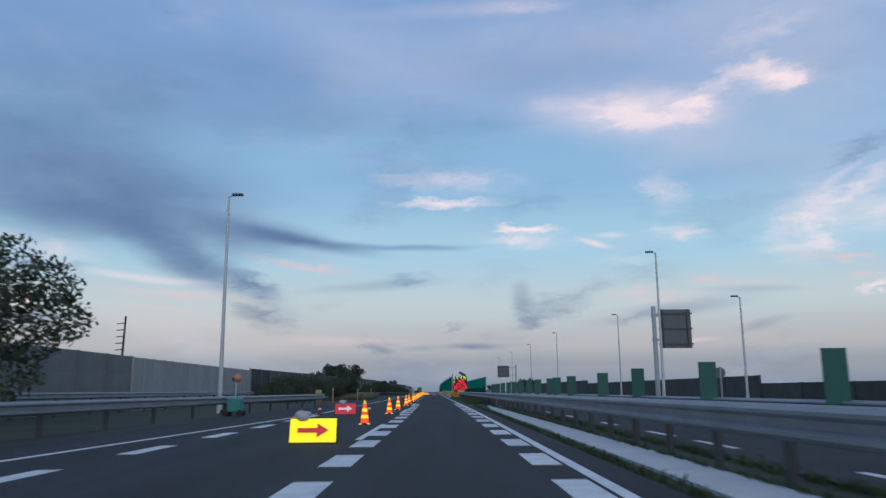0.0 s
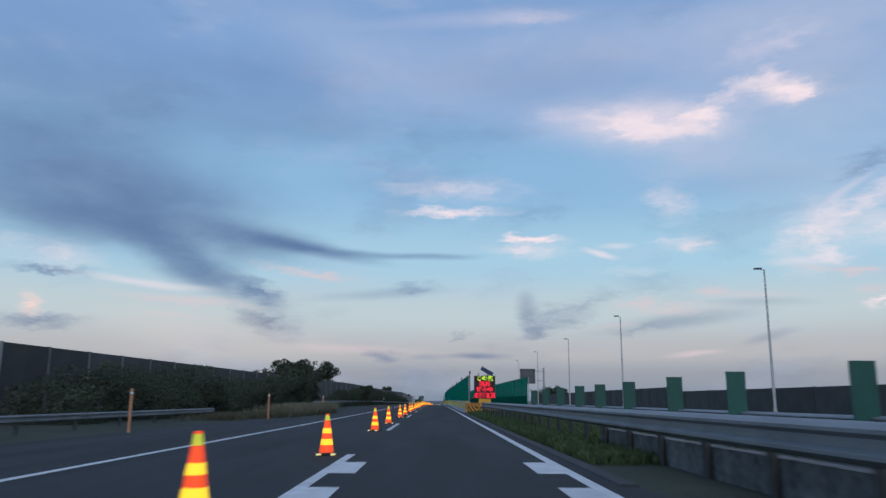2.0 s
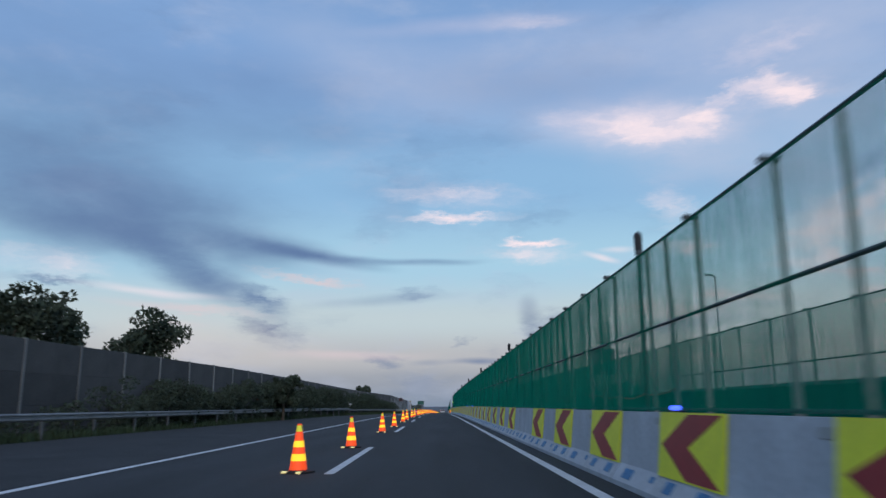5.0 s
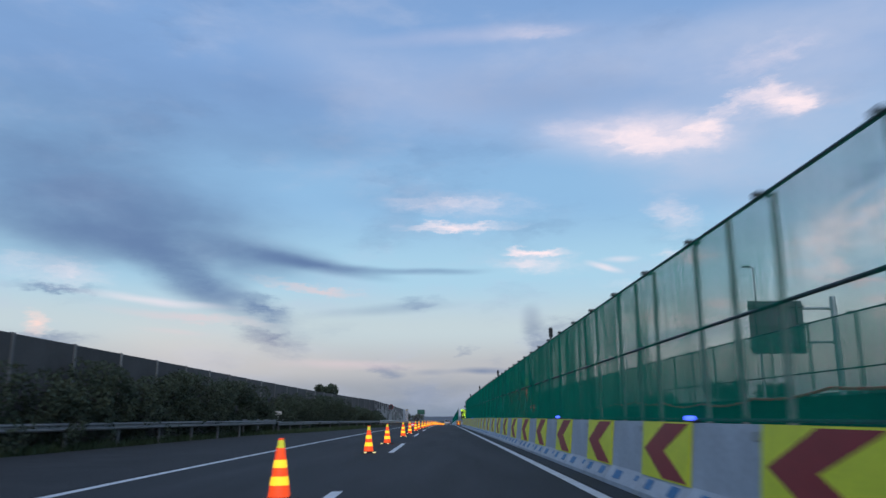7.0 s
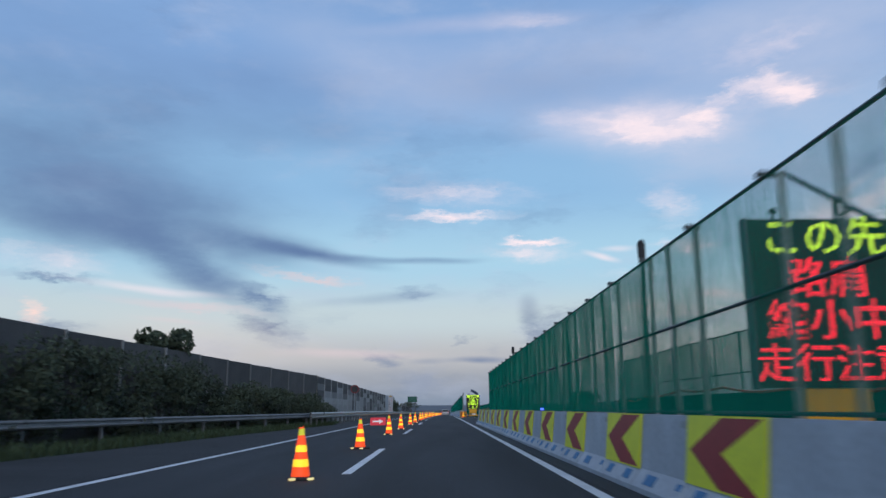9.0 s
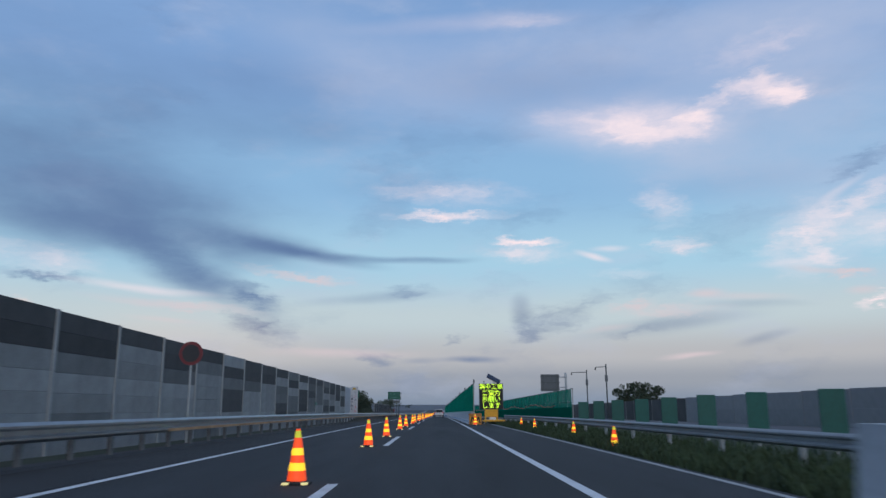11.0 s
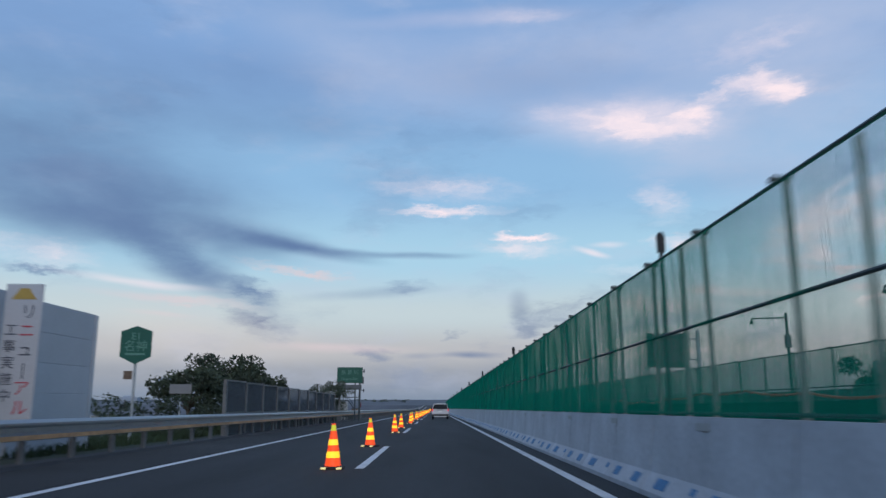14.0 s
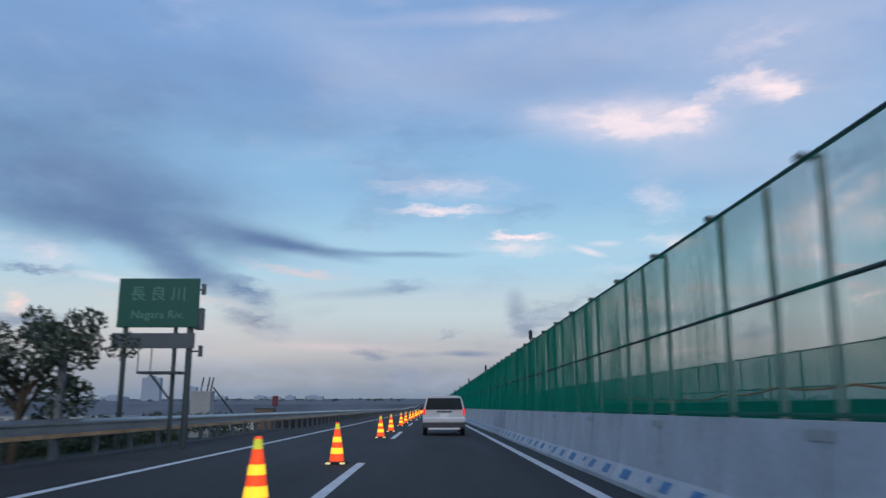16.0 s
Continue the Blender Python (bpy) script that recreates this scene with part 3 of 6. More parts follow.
def build_road():
    road = tagged(strip("road", -120, 900, LEFT_EDGE, RIGHT_EDGE, 0.0, M_ASPHALT, thick=0.3), "dark grey worn asphalt motorway carriageway", "road", kind="structure")
    far = tagged(strip("road_opposite", -120, 900, 13.0, 23.5, -0.01, M_ASPHALT_FAR, thick=0.2), "grey asphalt of the opposite carriageway", "road", kind="structure")
    strip("edge_line", -100, 800, LEFT_LINE, lambda s: LEFT_LINE(s) + 0.16, 0.004, M_PAINT, road)
    right_line = curve_of((-100, 1.91), (95, 1.92), (120, 1.98), (175, 1.93), (225, 1.88), (285, 1.98), (330, 2.03), (800, 2.03))
    strip("edge_line", -100, 800, right_line, lambda s: right_line(s) + 0.17, 0.004, M_PAINT, road)
    strip("worn_edge_line", 282, 336, 4.34, 4.46, 0.005, M_CONCRETE, road)
    strip("edge_line", -100, 800, 13.6, 13.75, -0.005, M_PAINT, far)
    # near-black strips between the edge line and the barrier's foot
    strip("dark_gutter_strip", 116, 278, 2.16, 2.58, 0.003, M_GUTTER_DARK, road)
    strip("dark_gutter_strip", 334, 700, 2.22, 2.66, 0.003, M_GUTTER_DARK, road)
    # the wall's shade on the left shoulder, laid on as a darker strip
    strip("shaded_shoulder", 132, 800, lambda s: LEFT_EDGE(s) + 0.02, lambda s: LEFT_LINE(s) - 0.12, 0.004, M_ASPHALT_DARK, road)
    # broken lane line: 8 m dashes every 20 m
    for k in range(-2, 36):
        s1 = 5.6 + 20 * k + (0.0 if k < 18 else 0.7)
        strip("lane_dash", s1 - 8, s1, LANE_LINE, lambda s: LANE_LINE(s) + 0.16, 0.004, M_PAINT, road)
    # short broad slowing marks on both sides of the lane
    inner = curve_of((0, 1.4), (30, 1.43), (64, 1.5))
    for k in range(-9, 15):
        s = 8.5 + 3.87 * k
        strip("slowing_mark", s - 1, s + 1, -1.72, -1.24, 0.005, M_PAINT, road, step=2)
        strip("slowing_mark", s - 1, s + 1, inner, lambda s: inner(s) + 0.44, 0.005, M_PAINT, road, step=2)
    # merging lane's broad dashes
    for k in range(-5, 5):
        s = 15.1 + 4.9 * k
        strip("merge_dash", s - 1.1, s + 1.1, -5.75, -5.4, 0.005, M_PAINT, road, step=3.2)
    tagged(strip("shoulder_drain", -80, 56.5, curve_of((-80, 3.0), (30, 3.08), (45, 3.22), (56.5, 3.8)), curve_of((-80, 3.86), (30, 3.95), (45, 4.05), (56.5, 4.62)), -0.02, M_SLAB, thick=0.25), "pale concrete drain slab along the verge", "drain", kind="structure")
    tagged(strip("median", -80, 116, 4.75, 12.9, -0.025, M_ASPHALT_DARK, thick=0.2), "dark rough paved median behind the guardrail", "median", kind="structure")
    for s in (-6.0, 2.0, 8.0, 14.4, 18.2, 24.0, 31.0, 37.0):
        strip("faded_dash", s, s + 2.2, 5.5, 5.66, -0.02, M_PAINT, road, step=2)
    tagged(sweep("gutter", [(2.3, 0.0), (2.32, 0.03), (2.55, 0.03), (2.58, -0.2), (2.3, -0.2)], 60, 117, 3, M_TARWALL), "low dark kerb between road and grass", "kerb", kind="structure")
    tagged(sweep("retaining_wall", [(4.15, -0.2), (4.15, 0.4), (4.4, 0.4), (4.4, -0.2)], 54, 69.5, 3, M_STAINED), "low stained concrete wall under the guardrail", "wall", kind="structure")
    tagged(sweep("left_kerb", [(-7.95, -0.1), (-7.95, 0.05), (-7.5, 0.05), (-7.4, -0.1)], 280, 431, 4, M_TARWALL), "low dark concrete kerb under the guardrail", "kerb", kind="structure")


def build_parapet():
    tagged(sweep("bridge_kerb", [(-8.35, -0.3), (-8.35, 0.42), (-7.95, 0.42), (-7.9, -0.3)], 431, 700, 4, M_TARWALL), "dark low bridge parapet behind the guardrail", "parapet", kind="structure")




# ---- guardrails ----
BEAM = [(0.0, 0.15), (0.035, 0.13), (0.075, 0.1), (0.075, 0.07), (0.02, 0.035), (0.02, -0.035), (0.075, -0.07), (0.075, -0.1), (0.035, -0.13), (0.0, -0.15),
        (-0.004, -0.15), (0.03, -0.125), (0.068, -0.098), (0.068, -0.072), (0.012, -0.035), (0.012, 0.035), (0.068, 0.072), (0.068, 0.098), (0.03, 0.125), (-0.004, 0.15)]


def guardrail(s0, s1, d, top, side, label, posts, post_mat=M_STEEL, gap=4.0, base=-0.3, big=1.0, beam_mat=M_RAIL):
    """side: +1 where the beam faces the road's right, -1 left."""
    f = d if callable(d) else (lambda s: d)
    root = tagged(empty("guardrail", Matrix.Identity(4)), label, "guardrail")
    prof = [(side * x * big, top - 0.15 * big + z * big) for x, z in BEAM]
    if side < 0:
        prof.reverse()
    sweep("beam", prof, s0, s1, 4, beam_mat, root, shift=f, smooth=False)
    me = None
    s = s0 + 0.6
    while s < s1 and posts:
        if me is None:
            bm = bmesh.new()
            rod(bm, (0, 0, base), (0, 0, top - 0.04), 0.07, sides=12)
            box(bm, min(0, side * 0.09), max(0, side * 0.09), -0.06, 0.06, top - 0.24, top - 0.08)
            ob = link("post", bm, post_mat, root)
            me = ob.data
        else:
            ob = new("post", me)
            ob.parent = root
        ob.matrix_basis = stand(s, f(s) - side * 0.09)
        s += gap
    return root


M_POSTGREY = material("weathered_post", (0.15, 0.152, 0.155), 0.65, 0.25, vary=0.4, scale=4)
M_POSTDARK = material("dark_galvanised_post", (0.06, 0.062, 0.065), 0.6, 0.3, vary=0.3, scale=4)


def build_guardrails():
    guardrail(-40, 115, 4.0, 0.9, -1, "galvanised double-wave guardrail beside the grass verge", True, M_POSTDARK, 2.3, big=1.4)
    guardrail(-40, 270, 12.0, 0.7, -1, "steel guardrail of the opposite carriageway", True, M_STEEL, 8.0)
    guardrail(-60, 60, curve_of((-60, -11.2), (30, -10.4), (58, -8.7)), 0.9, 1, "galvanised guardrail with a flared end on the outer shoulder", True, M_POSTDARK, big=1.25)
    guardrail(-30, 81, -19.0, 1.15, 1, "second guardrail along the foot of the pale wall", True, M_POSTDARK, big=1.1)
    guardrail(70, 96, -13.2, 0.55, 1, "pale guardrail at the back of the pull-off area", True, M_POSTDARK, big=0.85, beam_mat=M_RAIL_OLD)
    guardrail(131.4, 228.2, BAY_RAIL, 0.9, 1, "grey guardrail round a parking bay before a dark hedge", True, M_POSTGREY, 4.0, big=0.9, beam_mat=M_RAIL_OLD)
    guardrail(221.5, 232.3, lambda s: BAY_RAIL(s) - 0.38, 0.98, 1, "short overlapping length of grey guardrail before a hedge", True, M_POSTGREY, 4.0, big=0.9, beam_mat=M_RAIL_OLD)
    guardrail(229.0, 278, BAY_RAIL, 0.8, 1, "grey guardrail leading out of the bay before a hedge", True, M_POSTGREY, 4.0, big=0.9, beam_mat=M_RAIL_OLD)
    outer = guardrail(272, 700, curve_of((272, -8.0), (290, -7.6), (700, -7.6)), 0.86, 1, "weathered steel guardrail on a concrete kerb", True, M_POSTGREY, 2.0, big=1.3, beam_mat=M_RAIL_SHINY)
    # added strip: the cones' warm reflection in the beam's lower wave, as colour
    sweep("reflective_band", [(-7.502, 0.49), (-7.494, 0.49), (-7.494, 0.575), (-7.502, 0.575)], 296, 470, 4, M_RAIL_GLEAM, outer, label="warm orange band painted as the cones' reflection")
    guardrail(276, 345, curve_of((276, 7.0), (345, 6.4)), 0.66, -1, "galvanised guardrail behind a grass strip", True, M_STEEL, 4.0)


# ---- walls along the outer side ----
def panel_wall(name, label, s0, s1, dline, top, rows, mat, post_mat, span=4.0, base=-0.1, thick=0.12, pick=None):
    """A noise wall of posts with stacked panels between them; pick names each bay's panels from the foot up: light, middling, dark."""
    f = dline if callable(dline) else (lambda s: dline)
    root = tagged(empty(name, Matrix.Identity(4)), label, "noise wall", kind="structure")
    n = int(round((s1 - s0) / span))
    hi = (top - base) / rows
    bm = bmesh.new()
    box(bm, -thick / 2, thick / 2, 0.05, span - 0.05, 0.0, hi - 0.0015, 0.012)
    box(bm, -thick / 4, thick / 4, 0.05, span - 0.05, -0.02, hi - 0.02)
    shared = bpy.data.meshes.new("panel")
    bm.to_mesh(shared)
    bm.free()
    shared.materials.append(mat)
    kinds = {"L": shared}
    if pick:
        for key, other in (("M", M_PANEL_MID), ("D", M_PANEL_DARK)):
            kinds[key] = shared.copy()
            kinds[key].materials[0] = other
    bm = bmesh.new()
    box(bm, -0.1, 0.1, -0.075, 0.075, base - 0.3, top + 0.03, 0.01)
    post = bpy.data.meshes.new("post")
    bm.to_mesh(post)
    bm.free()
    post.materials.append(post_mat)
    for i in range(n + 1):
        s = s0 + i * span
        turn = math.degrees(math.atan2(f(s) - f(s + span), span)) if i < n else 0
        ob = new("post", post)
        ob.parent = root
        ob.matrix_basis = stand(s, f(s), 0, turn)
        if i < n:
            for r in range(rows):
                ob = new("panel", kinds[pick[i][r]] if pick else shared)
                ob.parent = root
                ob.matrix_basis = stand(s, f(s), base + r * hi, turn)
    return root


def build_walls():
    panel_wall("wall_concrete", "old grey concrete noise wall behind the guardrail", 4, 52, -20.7, 3.55, 3, M_OLDWALL, M_OLDWALL)
    panel_wall("wall_pale", "pale grey ribbed metal noise wall", 52, 86, -20.6, 3.5, 1, M_RIBBED, M_CONCRETE, span=2.0)
    panel_wall("wall_brown", "dark brown noise wall behind shrubs", 86, 286, curve_of((86, -20.6), (120, -18.2), (175, -14.3), (200, -13.7), (228, -13.4), (250, -12.7), (270, -11.4), (286, -10.0)), 3.7, 3, M_DARKWALL, M_WALLPOST)
    bays = ["LLMMDMD", "LLLLLDD", "LMLLMDD", "LLLLLLD", "LLLLMDD", "MLLLLMD", "LLDDMDL", "LLLLMDD", "LLLLLDD", "LDDMMLD", "LMMMLDM", "MLDDDLD", "LLMMDMD", "MLLMMMD", "LMDMLDM", "LLDLMDD", "LLLLDDD", "LLLDDLD"]
    panel_wall("wall_patchwork", "noise wall of light and dark grey concrete panels", 286, 358, -10.0, 3.68, 7, M_PANEL, M_CONCRETE, pick=bays)
    panel_wall("wall_white", "clean pale noise wall of wide panels", 358, 366.2, -10.0, 3.68, 5, M_WHITEPANEL, M_WHITEPANEL, span=4.1)


def mesh_fence():
    root = tagged(empty("mesh_fence", Matrix.Identity(4)), "grey perforated metal screen fence behind the guardrail", "fence")
    f = curve_of((372, -7.92), (400, -7.88))
    for s in np.arange(373.0, 407.5, 3.1):
        h = 2.12
        bm = bmesh.new()
        box(bm, -0.06, 0.06, -0.08, 0.08, -0.3, h)
        p = link("post", bm, M_POSTGREY, root)
        p.matrix_basis = stand(s, f(s))
        if s < 404:
            for z0, z1 in ((-0.05, 0.83), (0.91, h - 0.07)):
                bm = bmesh.new()
                box(bm, -0.012, 0.012, 0.09, 3.01, z0, z1)
                q = link("screen", bm, M_MESHPANEL, root)
                q.matrix_basis = stand(s, f(s), 0, math.degrees(math.atan2(f(s) - f(s + 3.1), 3.1)))
            for z1 in (h, 0.9):
                bm = bmesh.new()
                box(bm, -0.03, 0.03, 0.085, 3.015, z1 - 0.06, z1)
                q = link("rail", bm, M_POSTGREY, root)
                q.matrix_basis = stand(s, f(s), 0, math.degrees(math.atan2(f(s) - f(s + 3.1), 3.1)))
    return root


# ---- concrete barrier with net fence ----
def barrier_unit(chevron):
    """A 4 m unit: two 2 m lengths, joint between, blue marks at the foot, maybe a chevron board."""
    root = tagged(empty("concrete_barrier"), "white concrete barrier with a yellow and red chevron board" if chevron else "white concrete traffic barrier with blue foot marks", "barrier", "barriers along the lane")
    prof = [(-0.27, 0.0), (-0.27, 0.07), (-0.12, 0.28), (-0.05, 0.98), (0.12, 0.98), (0.3, 0.3), (0.42, 0.09), (0.42, 0.0)]
    for k in range(2):
        bm = bmesh.new()
        ends = []
        for y in (k * 2 + 0.012, k * 2 + 1.988):
            ends.append([bm.verts.new((x, y, z)) for x, z in prof])
        for j in range(len(prof)):
            bm.faces.new((ends[0][j], ends[1][j], ends[1][(j + 1) % 8], ends[0][(j + 1) % 8]))
        bm.faces.new(ends[0][::-1])
        bm.faces.new(ends[1])
        bmesh.ops.recalc_face_normals(bm, faces=bm.faces)
        bmesh.ops.bevel(bm, geom=[e for e in bm.edges if e.calc_length() < 1.5], offset=0.012, segments=1, affect="EDGES")
        link("block", bm, M_BARRIER, root)
    slope = math.degrees(math.atan2(0.15, 0.21))
    for y, w in ((0.45, 0.34), (1.5, 0.3), (2.2, 0.16), (3.3, 0.44)):
        bm = bmesh.new()
        box(bm, -0.003, 0.003, -w / 2, w / 2, -0.07 + 0.06 * (w < 0.2), 0.075, 0.0015)
        q = link("blue_mark", bm, M_BLUE, root)
        q.matrix_basis = pose(-0.199, y, 0.175, 0, slope, 0)
    bm = bmesh.new()
    box(bm, -0.075, -0.068, 1.9, 2.3, 0.84, 0.92)
    link("joint_plate", bm, M_CONCRETE, root)
    if chevron:
        lean = pose(-0.098, 0, 0.63, 0, 5.9, 0)
        bm = bmesh.new()
        box(bm, -0.012, 0.012, 0.0, 2.05, -0.36, 0.36)
        board = link("chevron_board", bm, M_CHEV_Y, root)
        board.matrix_basis = lean
        bm = bmesh.new()
        # the arrow's tip points along the road
        pts = [(0.08, 0.34), (1.05, 0.34), (1.92, 0.0), (1.05, -0.34), (0.08, -0.34), (1.02, 0.0)]
        front = [bm.verts.new((-0.016, y, z)) for y, z in pts]
        rear = [bm.verts.new((-0.012, y, z)) for y, z in pts]
        for j in range(6):
            bm.faces.new((front[j], front[(j + 1) % 6], rear[(j + 1) % 6], rear[j]))
        for loop in ((0, 1, 2, 5), (5, 2, 3, 4)):
            bm.faces.new([front[j] for j in loop])
        bmesh.ops.recalc_face_normals(bm, faces=bm.faces)
        link("arrow", bm, M_CHEV_R, board)
    return root


def build_barriers():
    first = barrier_unit(True)
    first.matrix_basis = laid(115.9, 2.77)
    for s in list(np.arange(119.9, 146, 4)) + list(np.arange(150.95, 275, 4)):
        copy_thing(first, laid(s, 2.77))
    plain = barrier_unit(False)
    plain.matrix_basis = laid(334.2, 2.87)
    short = copy_thing(plain, laid(147.9, 2.77))
    short.scale = (1, 0.75, 1)
    for s in np.arange(338.2, 560, 4):
        copy_thing(plain, laid(s, 2.87))


def net_fence(s0, s1, d, z0, z1, mid, label, mat, waves=0.03, gap=2.0, low=None, pitch=0.05, deep=0.005, extra=0.0):
    root = tagged(empty("net_fence", Matrix.Identity(4)), label, "net fence")
    # the net hangs in folds and sags between the posts
    n = int((s1 - s0) / 0.04)
    ss = np.linspace(s0, s1, n + 1)
    zz = np.linspace(z0, z1, 5)
    ph = np.cumsum(rng.uniform(0.6, 1.4, n + 1)) * 2 * math.pi * 0.04 / 0.3
    v = []
    for i, s in enumerate(ss):
        base = at(s, d)
        a = radians(np.interp(s, GRID, TURN))
        nx, ny = math.cos(a), math.sin(a)
        bulge = 0.05 * abs(math.sin(math.pi * (s - s0) / gap))
        for j, z in enumerate(zz):
            o = waves * math.sin(ph[i] + 0.35 * j) * (0.55 + 0.45 * math.sin(s * 1.7 + j)) + bulge * (0.3 + 0.7 * math.sin(math.pi * j / 4))
            sag = 0.03 * abs(math.sin(math.pi * (s - s0) / gap)) if j == 4 else 0
            v.append((base.x + o * nx, base.y + o * ny, base.z + z - sag))
    f = [(i * 5 + j, (i + 1) * 5 + j, (i + 1) * 5 + j + 1, i * 5 + j + 1) for i in range(n) for j in range(4)]
    sheet = raw("net", v, f, mat, root, smooth=True)
    # the weave's upright cords stand a little out of the sheet
    cords_v, cords_f = [], []
    for s in np.arange(s0, s1, pitch):
        a = at(s + rng.normal(0, 0.006), d + 0.02)
        turn_a = radians(np.interp(s, GRID, TURN))
        nx, ny = math.cos(turn_a) * deep, math.sin(turn_a) * deep
        bow = 0.04 * abs(math.sin(math.pi * (s - s0) / gap))
        k = len(cords_v)
        for z, o in ((z0, 0.0), ((z0 + z1) / 2, bow), (z1 - 0.03, 0.0)):
            cords_v += [(a.x + o - nx, a.y - ny, a.z + z), (a.x + o + nx, a.y + ny, a.z + z)]
        cords_f += [(k, k + 1, k + 3, k + 2), (k + 2, k + 3, k + 5, k + 4)]
    raw("weave", cords_v, cords_f, M_CORD, root)["kind"] = "stuff"
    if low:
        strip_faces = sweep("lower_net", [(d - 0.05, z0 - 0.02), (d - 0.05, low), (d - 0.045, low), (d - 0.045, z0 - 0.02)], s0, s1, 4, M_NET_DENSE, root)
    bm = bmesh.new()
    rod(bm, (0, 0, -0.3 if low else z0 - 0.15), (0, 0, z1 + 0.02), 0.032, sides=10)
    box(bm, -0.06, 0.06, -0.06, 0.06, z0 - 0.17, z0 - 0.12)
    post = bpy.data.meshes.new("post")
    bm.to_mesh(post)
    bm.free()
    post.materials.append(M_NETPOST)
    bm = bmesh.new()
    box(bm, -0.15, 0.035, -0.035, 0.035, z1 - 0.02, z1 + 0.035, 0.01)
    cap = bpy.data.meshes.new("cap")
    bm.to_mesh(cap)
    bm.free()
    cap.materials.append(M_POLEDARK)
    places = [(s, True) for s in np.arange(s0, s1 + 0.1, gap)] + [(s, False) for s in np.arange(s0 + extra, s1, 4.0) if extra]
    for s, capped in places:
        ob = new("post", post)
        ob.parent = root
        if capped:
            top = new("cap", cap)
            top.parent = root
            top.matrix_basis = stand(s, d + 0.11)
        ob.matrix_basis = stand(s, d + 0.11 + rng.normal(0, 0.012), 0, 0) @ pose(0, 0, 0, rng.normal(0, 0.5), rng.normal(0, 0.5), 0)
    for z, name in ((z1, "top_rail"), (mid, "middle_rail"), (z0 + 0.02, "bottom_rail")):
        ring = [(d + 0.055 + 0.02 * math.cos(q), z + 0.02 * math.sin(q)) for q in np.linspace(0, 2 * math.pi, 7)[:-1]]
        sweep(name, ring, s0, s1, 2, M_POLEDARK, root)
    return root


M_POLEDARK = material("dark_steel_tube", (0.07, 0.085, 0.09), 0.5, 0.5, vary=0.2, scale=3)


def build_nets():
    net_fence(114.9, 268.9, 2.81, 1.0, 3.09, 2.05, "tall green mesh safety net on steel posts over the barrier", M_NET, extra=3.0)
    net_fence(332.4, 558.4, 2.9, 1.0, 3.01, 2.0, "tall green mesh safety net on steel posts over the barrier", M_NET, extra=0.9)
    net_fence(117.2, 259.2, 8.1, 0.5, 3.08, 1.98, "green net along the opposite side of the work area", M_NET_FAR, waves=0.04, gap=2.0, pitch=0.1, deep=0.008, low=1.45)
    net_fence(329, 560, 9.8, 0.2, 2.55, 1.6, "green net along the opposite side of the work area", M_NET_FAR, waves=0.04, gap=2.0, pitch=0.1, deep=0.008, low=1.25)


build_ground()
build_road()
build_bridge()
build_parapet()
build_guardrails()
build_walls()
mesh_fence()
build_barriers()
build_nets()


# ---- traffic cones that glow by emission ----
def traffic_cone():
    root = tagged(empty("traffic_cone"), "glowing orange traffic cone with yellow bands on a black base", "traffic cone", "cones along the closed lane")
    bm = bmesh.new()
    box(bm, -0.2, 0.2, -0.2, 0.2, 0.0, 0.035, 0.012)
    rod(bm, (0, 0, 0.03), (0, 0, 0.055), 0.165, 0.15, 20)
    link("base", bm, M_RUBBER, root)
    for x in (-0.14, 0.14):
        bm = bmesh.new()
        box(bm, x - 0.05, x + 0.045, -0.206, -0.15, 0.008, 0.04, 0.006)
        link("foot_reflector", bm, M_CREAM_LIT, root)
    rad = lambda z: 0.145 - (z - 0.05) / 0.72 * 0.107
    cuts = [(0.05, 0.2, 0), (0.2, 0.31, 1), (0.31, 0.42, 0), (0.42, 0.52, 1), (0.52, 0.67, 0), (0.67, 0.77, 2)]
    for z0, z1, kind in cuts:
        bm = bmesh.new()
        grow = 0.003 if kind == 1 else 0.0
        rod(bm, (0, 0, z0), (0, 0, z1), rad(z0) + grow, rad(z1) + grow, 24)
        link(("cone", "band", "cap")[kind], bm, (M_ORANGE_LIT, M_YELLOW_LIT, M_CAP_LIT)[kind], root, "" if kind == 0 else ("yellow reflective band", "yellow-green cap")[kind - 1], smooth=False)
    bm = bmesh.new()
    rod(bm, (0, 0, 0.77), (0, 0, 0.795), 0.036, 0.033, 20)
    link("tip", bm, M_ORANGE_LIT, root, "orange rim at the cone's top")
    return root


# the foot reflectors are no lamps; their glow is added by emission
M_CREAM_LIT = material("glowing_foot_reflector", (0.95, 0.8, 0.35), 0.5, vary=0.2, scale=20, emit=0.6)
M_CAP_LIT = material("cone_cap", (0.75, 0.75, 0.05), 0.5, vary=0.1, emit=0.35)


